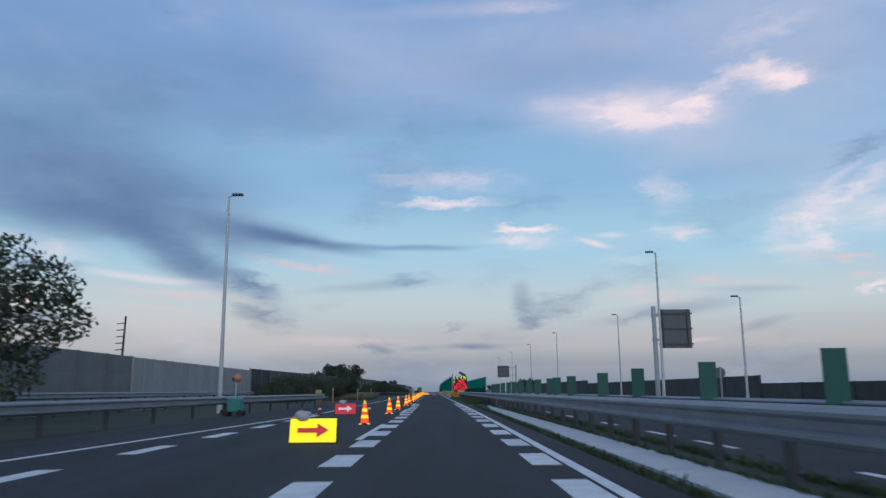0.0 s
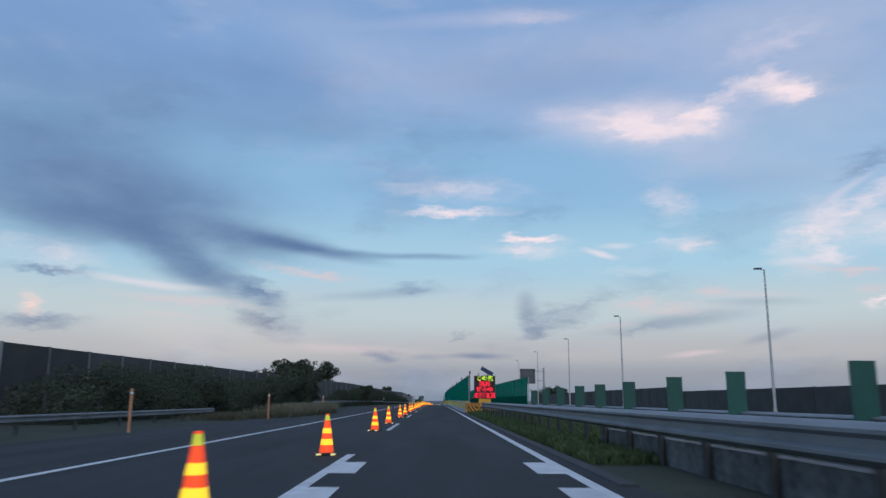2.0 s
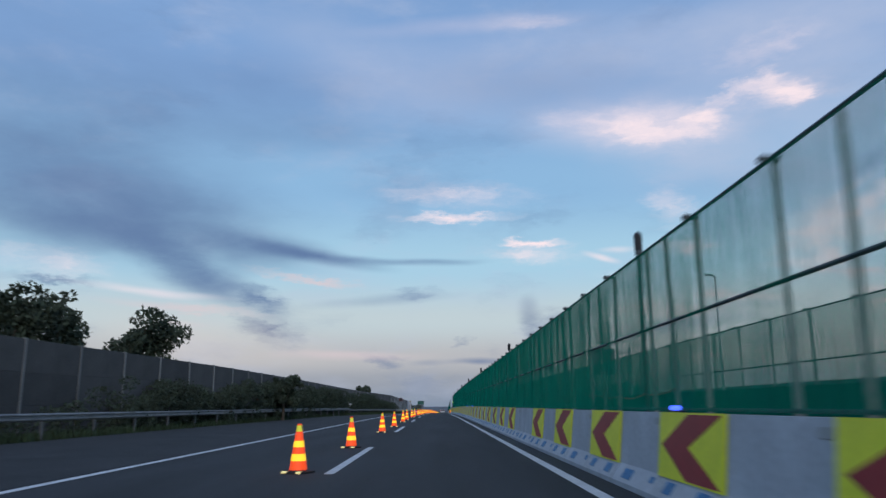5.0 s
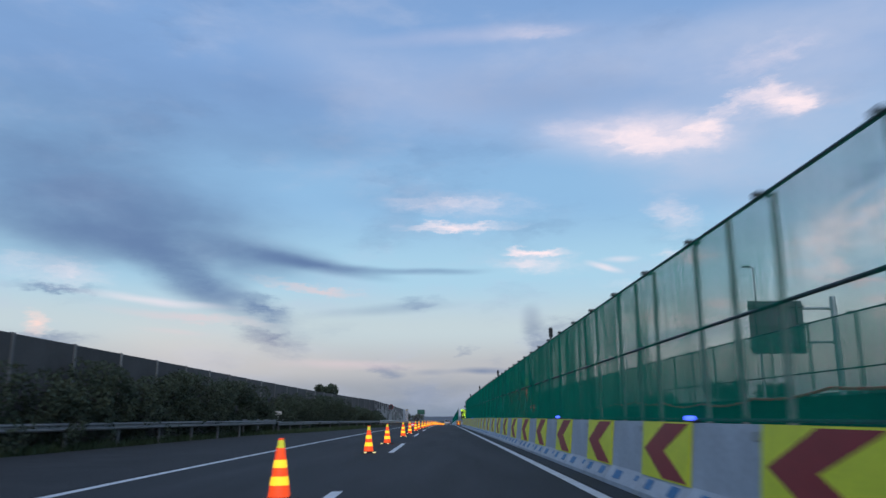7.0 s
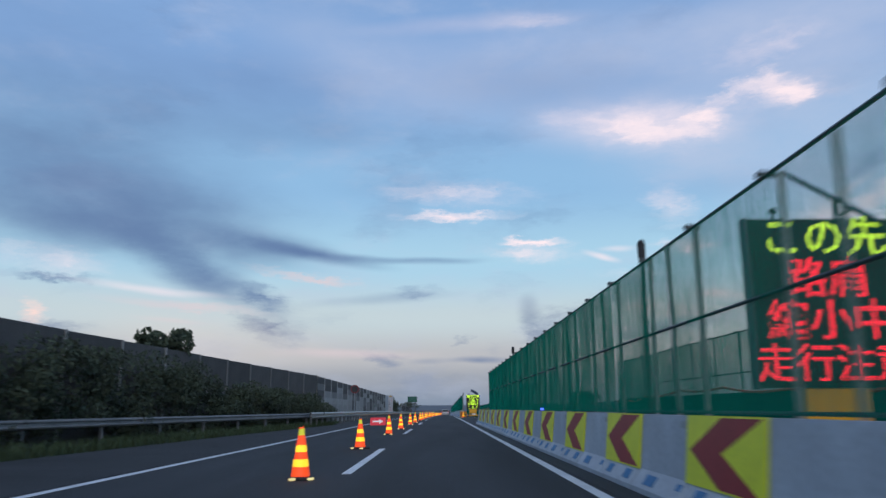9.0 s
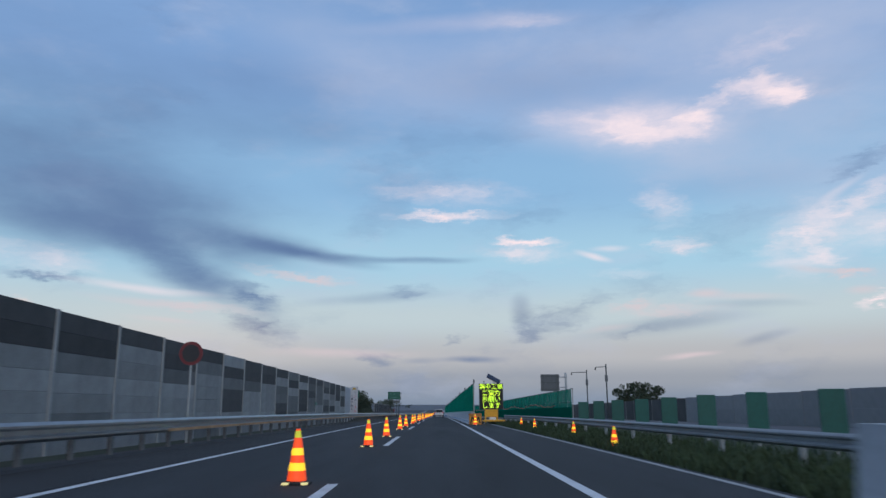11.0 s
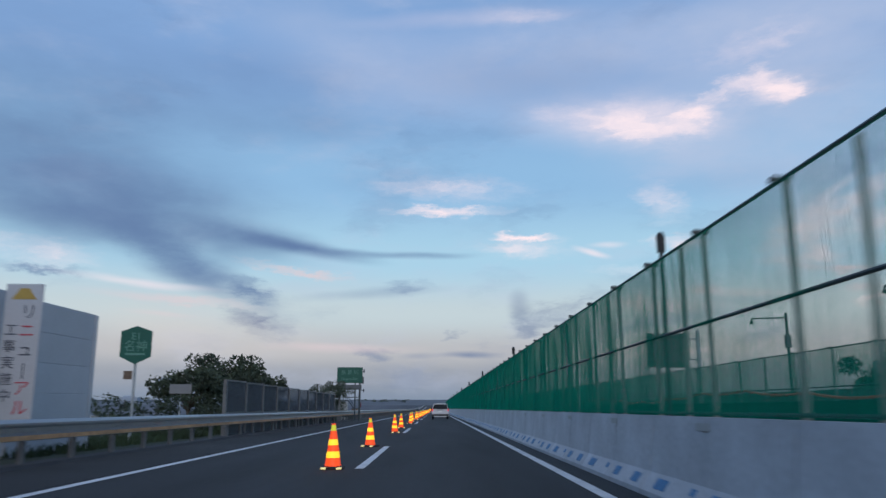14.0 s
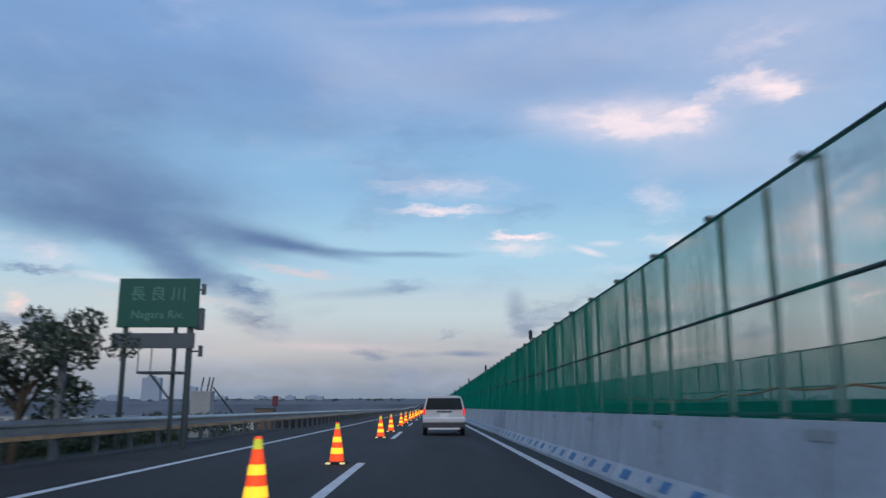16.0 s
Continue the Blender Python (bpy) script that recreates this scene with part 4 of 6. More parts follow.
def build_cones():
    line = curve_of((16, -2.5), (30, -2.36), (45, -2.24), (85, -2.14), (125, -2.2), (200, -2.28), (250, -2.2), (300, -1.92), (345, -1.88), (700, -1.85))
    first = traffic_cone()
    first.matrix_basis = stand(25.6, line(25.6), 0.0, 4)
    moved = {45.6: 44.75, 57.1: 57.0, 65.6: 65.4, 85.6: 85.5, 97.1: 97.4, 105.6: 105.65, 117.1: 117.8, 137.1: 137.8, 145.6: 145.4, 185.6: 184.4, 197.1: 197.5, 205.6: 205.3, 217.1: 217.4, 225.6: 225.5, 237.1: 236.6, 317.1: 317.4, 325.6: 325.5, 337.1: 337.75, 345.6: 345.5, 357.1: 358.2, 365.6: 366.2, 377.1: 378.7, 385.6: 386.6, 397.1: 398.7, 405.6: 406.1, 417.1: 419.2, 425.6: 426.4}
    places = [round(s, 1) for k in range(2, 34) for s in (5.6 + 20 * k, 17.1 + 20 * (k - 1))]
    for s in sorted(moved.get(s, s) for s in places):
        copy_thing(first, stand(s, line(s) + (0.1 if s == 398.7 else 0.0) + rng.normal(0, 0.02), 0.0, float(rng.uniform(-25, 25))))
    # the verge cones are copies and glow just the same
    for s, d in ((296.2, 5.2), (305.4, 5.7), (316.2, 5.5), (324.6, 5.7), (330.0, 2.95)):
        small = copy_thing(first, stand(s, d, -0.06 if d > 4.7 else 0.0, float(rng.uniform(-25, 25))))
        if s < 328:
            small.scale = (0.82, 0.82, 0.82)
    # two unlit cones by the second arrow board
    red = tagged(empty("small_cone", stand(36.5, -5.55)), "unlit dull red cone on a black base", "traffic cone", "unlit cones by the arrow board")
    bm = bmesh.new()
    box(bm, -0.19, 0.19, -0.19, 0.19, 0, 0.035, 0.01)
    link("base", bm, M_RUBBER, red)
    bm = bmesh.new()
    rod(bm, (0, 0, 0.03), (0, 0, 0.7), 0.14, 0.03, 20)
    link("cone", bm, M_DULLRED, red)
    bm = bmesh.new()
    rod(bm, (0, 0, 0.3), (0, 0, 0.42), 0.098, 0.079, 20)
    link("band", bm, M_WHITE, red)
    red.scale = (0.78, 0.78, 0.78)
    copy_thing(red, stand(36.4, -3.2)).scale = (0.78, 0.78, 0.78)


M_DULLRED = material("dull_red_plastic", (0.17, 0.025, 0.03), 0.6, vary=0.2, scale=6)


# ---- arrow boards on the closed lane ----
def arrow_shape(bm, w, h, y):
    pts = [(-w / 2, h * 0.17), (w * 0.12, h * 0.17), (w * 0.12, h / 2), (w / 2, 0), (w * 0.12, -h / 2), (w * 0.12, -h * 0.17), (-w / 2, -h * 0.17)]
    a = [bm.verts.new((x, y, z)) for x, z in pts]
    b = [bm.verts.new((x, y + 0.01, z)) for x, z in pts]
    bm.faces.new((a[0], a[1], a[5], a[6]))
    bm.faces.new((a[2], a[3], a[4], a[5], a[1]))
    for j in range(7):
        bm.faces.new((a[j], b[j], b[(j + 1) % 7], a[(j + 1) % 7]))
    bmesh.ops.recalc_face_normals(bm, faces=bm.faces)


def arrow_board(s, d, w, h, face, arrow, label, turn=0):
    root = tagged(empty("arrow_board", stand(s, d, 0, turn)), label, "arrow sign")
    tilt = pose(0, 0, 0.03 + h / 2, -14, 0, 0)
    bm = bmesh.new()
    box(bm, -w / 2, w / 2, 0, 0.03, -h / 2, h / 2, 0.008)
    panel = link("panel", bm, face, root)
    panel.matrix_basis = tilt
    bm = bmesh.new()
    arrow_shape(bm, w * 0.68, h * 0.6, -0.012)
    link("arrow", bm, arrow, panel)
    bm = bmesh.new()
    for x0, x1, z0, z1 in ((-w / 2 - 0.02, -w / 2, -h / 2, h / 2), (w / 2, w / 2 + 0.02, -h / 2, h / 2), (-w / 2, w / 2, -h / 2 - 0.03, -h / 2)):
        box(bm, x0, x1, -0.006, 0.036, z0, z1)
    link("frame", bm, M_BLACK, panel)
    for x in (-w / 2 + 0.05, w / 2 - 0.05):
        bm = bmesh.new()
        rod(bm, (x, 0.5, 0.0), (x, 0.13, h * 0.95), 0.014)
        link("stay", bm, M_BLACK, root)
    return root


def sandbag(s, d, z, size):
    bm = bmesh.new()
    ball(bm, (0, 0, 0), size, 1.15, 0.75, 0.8, 3)
    for v in bm.verts:
        v.co += v.co.normalized() * noise.noise(v.co * 9) * 0.035
    ball(bm, (size * 0.75, 0, size * 0.35), size * 0.5, 1.2, 0.8, 0.7, 2)
    ob = link("sandbag", bm, M_BAG, None, smooth=True)
    ob.matrix_basis = stand(s, d, z)
    tagged(ob, "grey tied sandbag holding down an arrow board", "sandbag")


def build_arrow_boards():
    arrow_board(16.3, -2.6, 0.98, 0.5, M_BOARD_Y, M_BOARD_R, "lit yellow board with a red arrow standing on the asphalt")
    sandbag(16.35, -2.84, 0.58, 0.14)
    arrow_board(36.2, -4.3, 0.96, 0.5, M_BOARD_R, M_BOARD_W, "red board with a white arrow standing on the asphalt")
    sandbag(36.25, -4.45, 0.57, 0.15)
    arrow_board(274.0, -4.0, 1.0, 0.5, M_BOARD_R, M_BOARD_W, "red board with a white arrow standing on the asphalt")


# ---- message boards on trailers ----
def message_board(s, d, w, h, z0, lines, label, turn=0, solar=True, cells=1.0):
    root = tagged(empty("message_board", stand(s, d, 0, turn)), label, "message sign")
    bm = bmesh.new()
    box(bm, -w / 2, w / 2, 0, 0.22, z0, z0 + h, 0.015)
    cab = link("cabinet", bm, M_BLACK, root, "black display cabinet")
    rows = len(lines)
    for k, (text, mat, size) in enumerate(lines):
        z = z0 + h - (k + 0.5) * h / rows
        lettering("text_line", text, size, mat, cab, pose(0, -0.008, z), 0.006, weight=0.011 * size)
    bars_v, bars_f = [], []

    def bar(x0, x1, za, zb):
        k = len(bars_v)
        bars_v.extend([(x0, -0.02, za), (x1, -0.02, za), (x1, -0.02, zb), (x0, -0.02, zb)])
        bars_f.append((k, k + 1, k + 2, k + 3))
    step = w / 52
    for i in range(53):
        bar(-w / 2 + i * step - step * 0.12, -w / 2 + i * step + step * 0.12, z0, z0 + h)
    for i in range(int(h / step) + 1):
        bar(-w / 2, w / 2, z0 + i * step - step * 0.12, z0 + i * step + step * 0.12)
    raw("dot_mask", bars_v, bars_f, M_BLACK, root)["kind"] = "stuff"
    for x0, x1 in ((-w / 2 - 0.03, -w / 2), (w / 2, w / 2 + 0.03)):
        bm = bmesh.new()
        box(bm, x0, x1, -0.03, 0.24, z0 - 0.02, z0 + h + 0.02)
        link("side_frame", bm, M_SIGNBACK, root)
    bm = bmesh.new()
    box(bm, -0.52, 0.52, 0.02, 0.3, 0.55, z0 - 0.01, 0.02)
    link("pedestal", bm, M_YELLOW, root)
    for x in (-0.46, 0.46):
        bm = bmesh.new()
        box(bm, x - 0.05, x + 0.05, 0.06, 0.18, 0.1, 0.56)
        link("leg", bm, M_YELLOW, root)
    bm = bmesh.new()
    box(bm, -0.7, 1.05, -0.5, 1.5, 0.2, 0.32, 0.02)
    link("trailer_deck", bm, M_YELLOW, root)
    for x in (-0.62, 0.95):
        bm = bmesh.new()
        rod(bm, (x - 0.08, 0.6, 0.2), (x + 0.08, 0.6, 0.2), 0.2, sides=20)
        link("wheel", bm, M_RUBBER, root)
    for x, y in ((-0.6, -0.4), (0.95, -0.4)):
        bm = bmesh.new()
        rod(bm, (x, y, 0), (x, y, 0.22), 0.03)
        box(bm, x - 0.08, x + 0.08, y - 0.08, y + 0.08, 0, 0.02)
        link("jack", bm, M_STEEL, root)
    bm = bmesh.new()
    box(bm, -0.15, 0.35, 0.05, 0.35, 0.34, 0.52, 0.01)
    link("battery_box", bm, M_WHITE, root)
    if solar:
        tilt = pose(w * 0.12, 0.1, z0 + h + 0.38, 30, 29, 0)
        bm = bmesh.new()
        box(bm, -0.58, 0.58, -0.35, 0.35, -0.02, 0.03, 0.008)
        sp = link("solar_panel", bm, M_BLACK, root)
        sp.matrix_basis = tilt @ Matrix.Diagonal((cells, 1, 1, 1))
        bm = bmesh.new()
        box(bm, -0.085, 0.085, -0.105, 0.105, 0.031, 0.036)
        cell = link("cell", bm, M_SOLAR, sp)
        for i, j in itertools.product(range(6), range(3)):
            one = cell if i == j == 0 else new("cell", cell.data)
            one.parent = sp
            one.matrix_basis = pose(-0.465 + i * 0.184, -0.225 + j * 0.222, 0)
        bm = bmesh.new()
        rod(bm, (w * 0.12, 0.1, z0 + h), (w * 0.12, 0.1, z0 + h + 0.34), 0.04)
        rod(bm, (w * 0.12, 0.1, z0 + h + 0.05), (w * 0.12 + 0.3, 0.1, z0 + h + 0.2), 0.02)
        link("solar_arm", bm, M_STEEL, root)
        bm = bmesh.new()
        rod(bm, (-w * 0.3, 0.1, z0 + h), (-w * 0.3, 0.1, z0 + h + 0.12), 0.02)
        ball(bm, (-w * 0.3, 0.1, z0 + h + 0.16), 0.06)
        link("beacon", bm, M_BLACK, root)
    return root


def crash_cushion(s, d, w, h, zigzag):
    """A steel box with a broad lid; its front is striped black, in slants with a V or in a zigzag."""
    root = tagged(empty("crash_cushion", stand(s, d)), "yellow impact cushion with black zigzag stripes" if zigzag else "yellow impact cushion with black slanted stripes before the message board", "crash cushion")
    top = h * 0.76
    bm = bmesh.new()
    box(bm, -w / 2, w / 2, 0, 0.9, 0.1, top, 0.02)
    link("body", bm, M_YELLOW, root)
    bm = bmesh.new()
    box(bm, -w / 2 - 0.03, w / 2 + 0.03, -0.05, 0.95, top, h, 0.03)
    link("lid", bm, M_YELLOWDULL, root, "dull orange lid")
    bm = bmesh.new()
    box(bm, -w / 2 - 0.02, w / 2 + 0.02, -0.03, 0.93, 0.02, 0.1, 0.012)
    link("skid", bm, M_YELLOWDULL, root)
    for x in (-w / 2, w / 2):
        bm = bmesh.new()
        box(bm, x - 0.03, x + 0.03, -0.03, 0.0, 0.1, top, 0.008)
        link("frame", bm, M_YELLOWDULL, root)
    z0, z1, t, e = 0.13, top - 0.03, 0.075 * w, w / 2 - 0.035
    if zigzag:
        runs = [(-0.42, z0, -0.26, z1), (-0.26, z1, 0.02, z0), (0.02, z0, 0.26, z1), (0.26, z1, 0.42, z0)]
    else:
        runs = [(-0.56, z1, -0.3, z0), (-0.36, z1, -0.06, z0), (-0.1, z1, 0.2, z0), (0.16, z1, 0.3, (z0 + z1) / 2), (0.46, z1, 0.28, (z0 + z1) / 2), (0.5, (z0 + z1) / 2, 0.32, z0)]
    for k, (xa, za, xb, zb) in enumerate(runs):
        depth = -0.008 - 0.001 * k
        q = [(xa * w - t, za), (xa * w + t, za), (xb * w + t, zb), (xb * w - t, zb)]
        q = [(max(-e, min(e, x)), z) for x, z in q]
        bm = bmesh.new()
        a = [bm.verts.new((x, depth, z)) for x, z in q]
        b = [bm.verts.new((x, 0.004, z)) for x, z in q]
        bm.faces.new(a)
        for n in range(4):
            bm.faces.new((a[n], b[n], b[(n + 1) % 4], a[(n + 1) % 4]))
        bmesh.ops.recalc_face_normals(bm, faces=bm.faces)
        link("stripe", bm, M_BLACK, root)
    return root


M_YELLOWDULL = material("dull_yellow_steel", (0.42, 0.17, 0.04), 0.6, vary=0.25, scale=4)


def build_message_boards():
    red = M_LED_R
    message_board(116.2, 4.3, 1.78, 1.95, 1.2, [("この先", M_LED_G, 0.49), ("路肩", red, 0.49), ("縮小中", red, 0.49), ("走行注意", red, 0.475)], "black display board on a yellow trailer, glowing green and red words", 0)
    crash_cushion(114.3, 3.18, 1.14, 0.84, False)
    message_board(236.6, 6.3, 2.5, 2.75, 1.37, [("この先", M_LED_G, 0.7), ("路肩", red, 0.7), ("縮小中", red, 0.7), ("走行注意", red, 0.64)], "tall black display board behind the net, glowing green and red words", 0, True, 1.5)
    message_board(335.3, 4.5, 1.86, 2.0, 1.15, [("集中工事", M_LED_G, 0.47), ("ご協力", M_LED_G, 0.5), ("お願い", M_LED_G, 0.5), ("します", M_LED_G, 0.5)], "black display board on a yellow trailer, glowing yellow-green words", 0)
    crash_cushion(331.3, 3.02, 0.88, 0.82, True)


def build_net_beacons():
    """Slim beacon poles that rise over the net every 20 m."""
    first = None
    for s, top in [(115.5 + 20 * k, 3.47) for k in range(8)] + [(334.3 + 20 * k, 3.4) for k in range(11)]:
        if first is None:
            first = tagged(empty("beacon_pole", stand(s, 2.98, top - 3.72)), "slim dark pole with a small beacon rising over the net", "beacon pole", "beacon poles along the net")
            bm = bmesh.new()
            rod(bm, (0, 0, 0.9), (0, 0, 3.5), 0.03, sides=10)
            link("pole", bm, M_POLEDARK, first)
            bm = bmesh.new()
            rod(bm, (0, 0, 3.5), (0, 0, 3.72), 0.055, 0.06, 14)
            ball(bm, (0, 0, 3.73), 0.055)
            link("beacon", bm, M_BLACK, first)
        else:
            copy_thing(first, stand(s, 2.98 if s < 300 else 3.08, top - 3.72))


def build_blue_lamps():
    for s in (133.5, 183.1, 193.2, 245.3):
        root = tagged(empty("warning_lamp", stand(s, 2.76, 0.98)), "small blue flashing warning lamp on the barrier top", "warning lamp", "blue lamps on the barrier")
        bm = bmesh.new()
        box(bm, -0.05, 0.05, -0.16, 0.16, 0, 0.03, 0.008)
        link("base", bm, M_BLACK, root)
        for y in (-0.09, 0.09):
            bm = bmesh.new()
            ball(bm, (-0.02, y, 0.055), 0.038, 1, 1.3, 0.8)
            link("lens", bm, M_LED_B, root)


# ---- poles, boards and signs beside the opposite carriageway ----
def lamp_pole(s, d, h, arm, label):
    """arm: +1 where the lantern reaches right, -1 left."""
    root = tagged(empty("lamp_pole", stand(s, d)), label, "street lamp", "tall lamp poles along the motorway")
    bm = bmesh.new()
    rod(bm, (0, 0, -0.3), (0, 0, h), 0.13, 0.065, 16)
    link("pole", bm, M_POLE, root)
    bm = bmesh.new()
    rod(bm, (0, 0, -0.3), (0, 0, 0.5), 0.17, 0.16, 16)
    link("foot", bm, M_POLE, root)
    bm = bmesh.new()
    rod(bm, (0, 0, h - 0.05), (arm * 0.3, 0, h + 0.06), 0.045, 0.04)
    link("arm", bm, M_POLE, root)
    bm = bmesh.new()
    box(bm, min(arm * 0.2, arm * 0.85), max(arm * 0.2, arm * 0.85), -0.16, 0.16, h + 0.02, h + 0.15, 0.04)
    link("lantern", bm, M_SIGNBACK, root)
    return root


def back_sign(s, d, w, z0, z1, post_d, label, frames=True):
    """A large sign that faces the other carriageway: seen are its ribs and post."""
    root = tagged(empty("road_sign", stand(s, d)), label, "road sign")
    bm = bmesh.new()
    box(bm, -w / 2, w / 2, 0, 0.05, z0, z1, 0.015)
    link("panel", bm, M_SIGNBACK, root)
    for z in np.linspace(z0 + 0.35, z1 - 0.35, 3):
        bm = bmesh.new()
        box(bm, -w / 2 - 0.1, w / 2 + 0.1, -0.1, -0.002, z - 0.06, z + 0.06)
        link("rib", bm, M_POLEDARK, root)
    for x in (-w * 0.38, w * 0.38):
        bm = bmesh.new()
        box(bm, x - 0.05, x + 0.05, -0.16, -0.1, z0, z1)
        link("upright", bm, M_POLEDARK, root)
    side = 1 if post_d > 0 else -1
    bm = bmesh.new()
    x = side * (w / 2) + post_d
    rod(bm, (x, -0.1, -0.4), (x, -0.1, z1 + 0.25), 0.2, 0.18, 18)
    link("post", bm, M_STEEL, root)
    for z in (z0 + 0.7, z1 - 0.5):
        bm = bmesh.new()
        rod(bm, (x, -0.1, z), (side * w / 2, -0.1, z), 0.08)
        rod(bm, (x, -0.1, z - 0.12), (x, -0.1, z + 0.12), 0.24, sides=18)
        link("bracket", bm, M_STEEL, root)
    return root


def camera_post(s, d, h, reach):
    root = tagged(empty("camera_post", stand(s, d)), "slim grey post with an arm and a dome camera", "camera post")
    bm = bmesh.new()
    rod(bm, (0, 0, -0.3), (0, 0, h), 0.1, 0.09, 14)
    link("post", bm, M_POLEDARK, root)
    bm = bmesh.new()
    rod(bm, (0, 0, h - 0.35), (-reach, 0, h - 0.4), 0.05)
    link("arm", bm, M_POLEDARK, root)
    bm = bmesh.new()
    rod(bm, (-reach, 0, h - 0.4), (-reach, 0, h - 0.6), 0.05)
    ball(bm, (-reach, 0, h - 0.68), 0.13)
    link("dome_camera", bm, M_BLACK, root, smooth=True)
    bm = bmesh.new()
    box(bm, -0.18, 0.18, -0.15, 0.15, h - 2.4, h - 1.5, 0.02)
    link("box", bm, M_SIGNBACK, root)


def hose(s0, s1, d, z, label):
    """An orange hose tied up along the far net, sagging between its ties."""
    n = int((s1 - s0) / 0.5)
    v, f = [], []
    for i in range(n + 1):
        s = s0 + i * 0.5
        h = z - 0.1 * abs(math.sin(math.pi * (s - s0) / 4)) + 0.12 * math.sin(s * 0.31)
        for q in range(5):
            v.append(at(s, d + 0.035 * math.cos(q * 1.2566), h + 0.035 * math.sin(q * 1.2566)))
    for i in range(n):
        for q in range(5):
            f.append((i * 5 + q, i * 5 + (q + 1) % 5, i * 5 + 5 + (q + 1) % 5, i * 5 + 5 + q))
    tagged(raw("hose", v, f, M_ROPE), label, "hose")


def build_far_side():
    hose(150, 259, 7.95, 1.52, "orange hose tied along the far net")
    hose(336, 470, 9.65, 1.5, "orange hose tied along the far net")
    # green boards against headlight glare
    root = tagged(empty("antiglare_board", stand(19.8, 10.4)), "dark green upright antiglare board on the median rail", "antiglare board", "green boards along the median")
    bm = bmesh.new()
    box(bm, -0.34, 0.34, -0.02, 0.02, 0.62, 2.09, 0.018)
    link("board", bm, M_GREENBOARD, root)
    bm = bmesh.new()
    box(bm, -0.05, 0.05, 0.024, 0.08, -0.2, 2.0)
    link("upright", bm, M_STEEL, root)
    for s in (-7, 2, 11, 29.2, 39.3, 47.5, 58.2, 64.9, 68.5, 76.4, 83.2, 91.0, 98.2, 105, 113.4, 121.7, 130.0):
        copy_thing(root, stand(s, 10.4, float(rng.normal(0, 0.015)), float(rng.normal(0, 3))))
    guardrail(-40, 270, 10.55, 0.72, -1, "low median guardrail carrying green boards", True, M_STEEL, 4.0)
    for s, d, h in ((61.9, 18.6, 12.3), (70, 28.8, 9.5), (112.5, 27.8, 12.0), (151.2, 25.0, 12.2), (191.2, 25.0, 12.3), (233.0, 24.8, 12.6), (277.0, 25.0, 13.0)):
        lamp_pole(s, d, h, -1, "tall slim grey lamp pole beside the opposite carriageway")
    small = tagged(empty("round_sign", stand(33.5, 12.5)), "small round road sign seen from its grey back", "road sign")
    bm = bmesh.new()
    rod(bm, (0, 0, 1.75), (0, 0.02, 1.75), 0.24, sides=24)
    link("disc", bm, M_SIGNBACK, small)
    bm = bmesh.new()
    rod(bm, (0, -0.05, -0.3), (0, -0.05, 1.95), 0.03)
    link("post", bm, M_STEEL, small)
    lamp_pole(43.7, -12.3, 12.6, 1, "tall slim grey lamp pole behind the guardrail")
    back_sign(64, 20.55, 2.75, 4.45, 7.75, -0.45, "tall road sign seen from its ribbed grey back")
    back_sign(221, 20.9, 3.4, 4.8, 8.1, 1.9, "wide road sign seen from its grey back on a cantilever post")
    back_sign(411, 20.4, 3.3, 4.6, 7.6, 1.2, "wide road sign seen from its grey back on a cantilever post")
    camera_post(381.3, 24.0, 7.5, 1.5)
    camera_post(395.4, 24.0, 7.5, 2.4)
    panel_wall("wall_far", "low dark noise wall beyond the opposite carriageway", -24, 72, 31.0, 1.5, 1, M_DARKWALL, M_DARKWALL, span=8.0)
    panel_wall("wall_far", "dark noise wall beyond the opposite carriageway", 72, 152, 30.9, 2.25, 1, M_DARKWALL, M_DARKWALL, span=8.0)
    panel_wall("wall_far", "tall dark noise wall beyond the opposite carriageway", 152, 276, 31.0, 2.85, 1, M_DARKWALL, M_DARKWALL, span=4.0)
    panel_wall("wall_far_pale", "pale grey noise wall beyond the opposite carriageway", 283, 349, 24.6, 2.2, 2, M_PANELPALE, M_PANELPALE, span=6.0)
    panel_wall("wall_far", "dark brown noise wall beyond the opposite carriageway", 349, 429, 24.6, 2.2, 1, M_DARKWALL, M_WALLPOST, span=4.0)
    for s in (293.5, 298.1, 302.6, 307.2, 311.6, 316.6, 321.6, 326.6):
        copy_thing(root, stand(s, 10.2, -0.52 + float(rng.normal(0, 0.015)), float(rng.normal(0, 3))))


M_PANELPALE = material("pale_grey_panel", (0.22, 0.22, 0.23), 0.7, vary=0.12, scale=2, random_each=0.1)


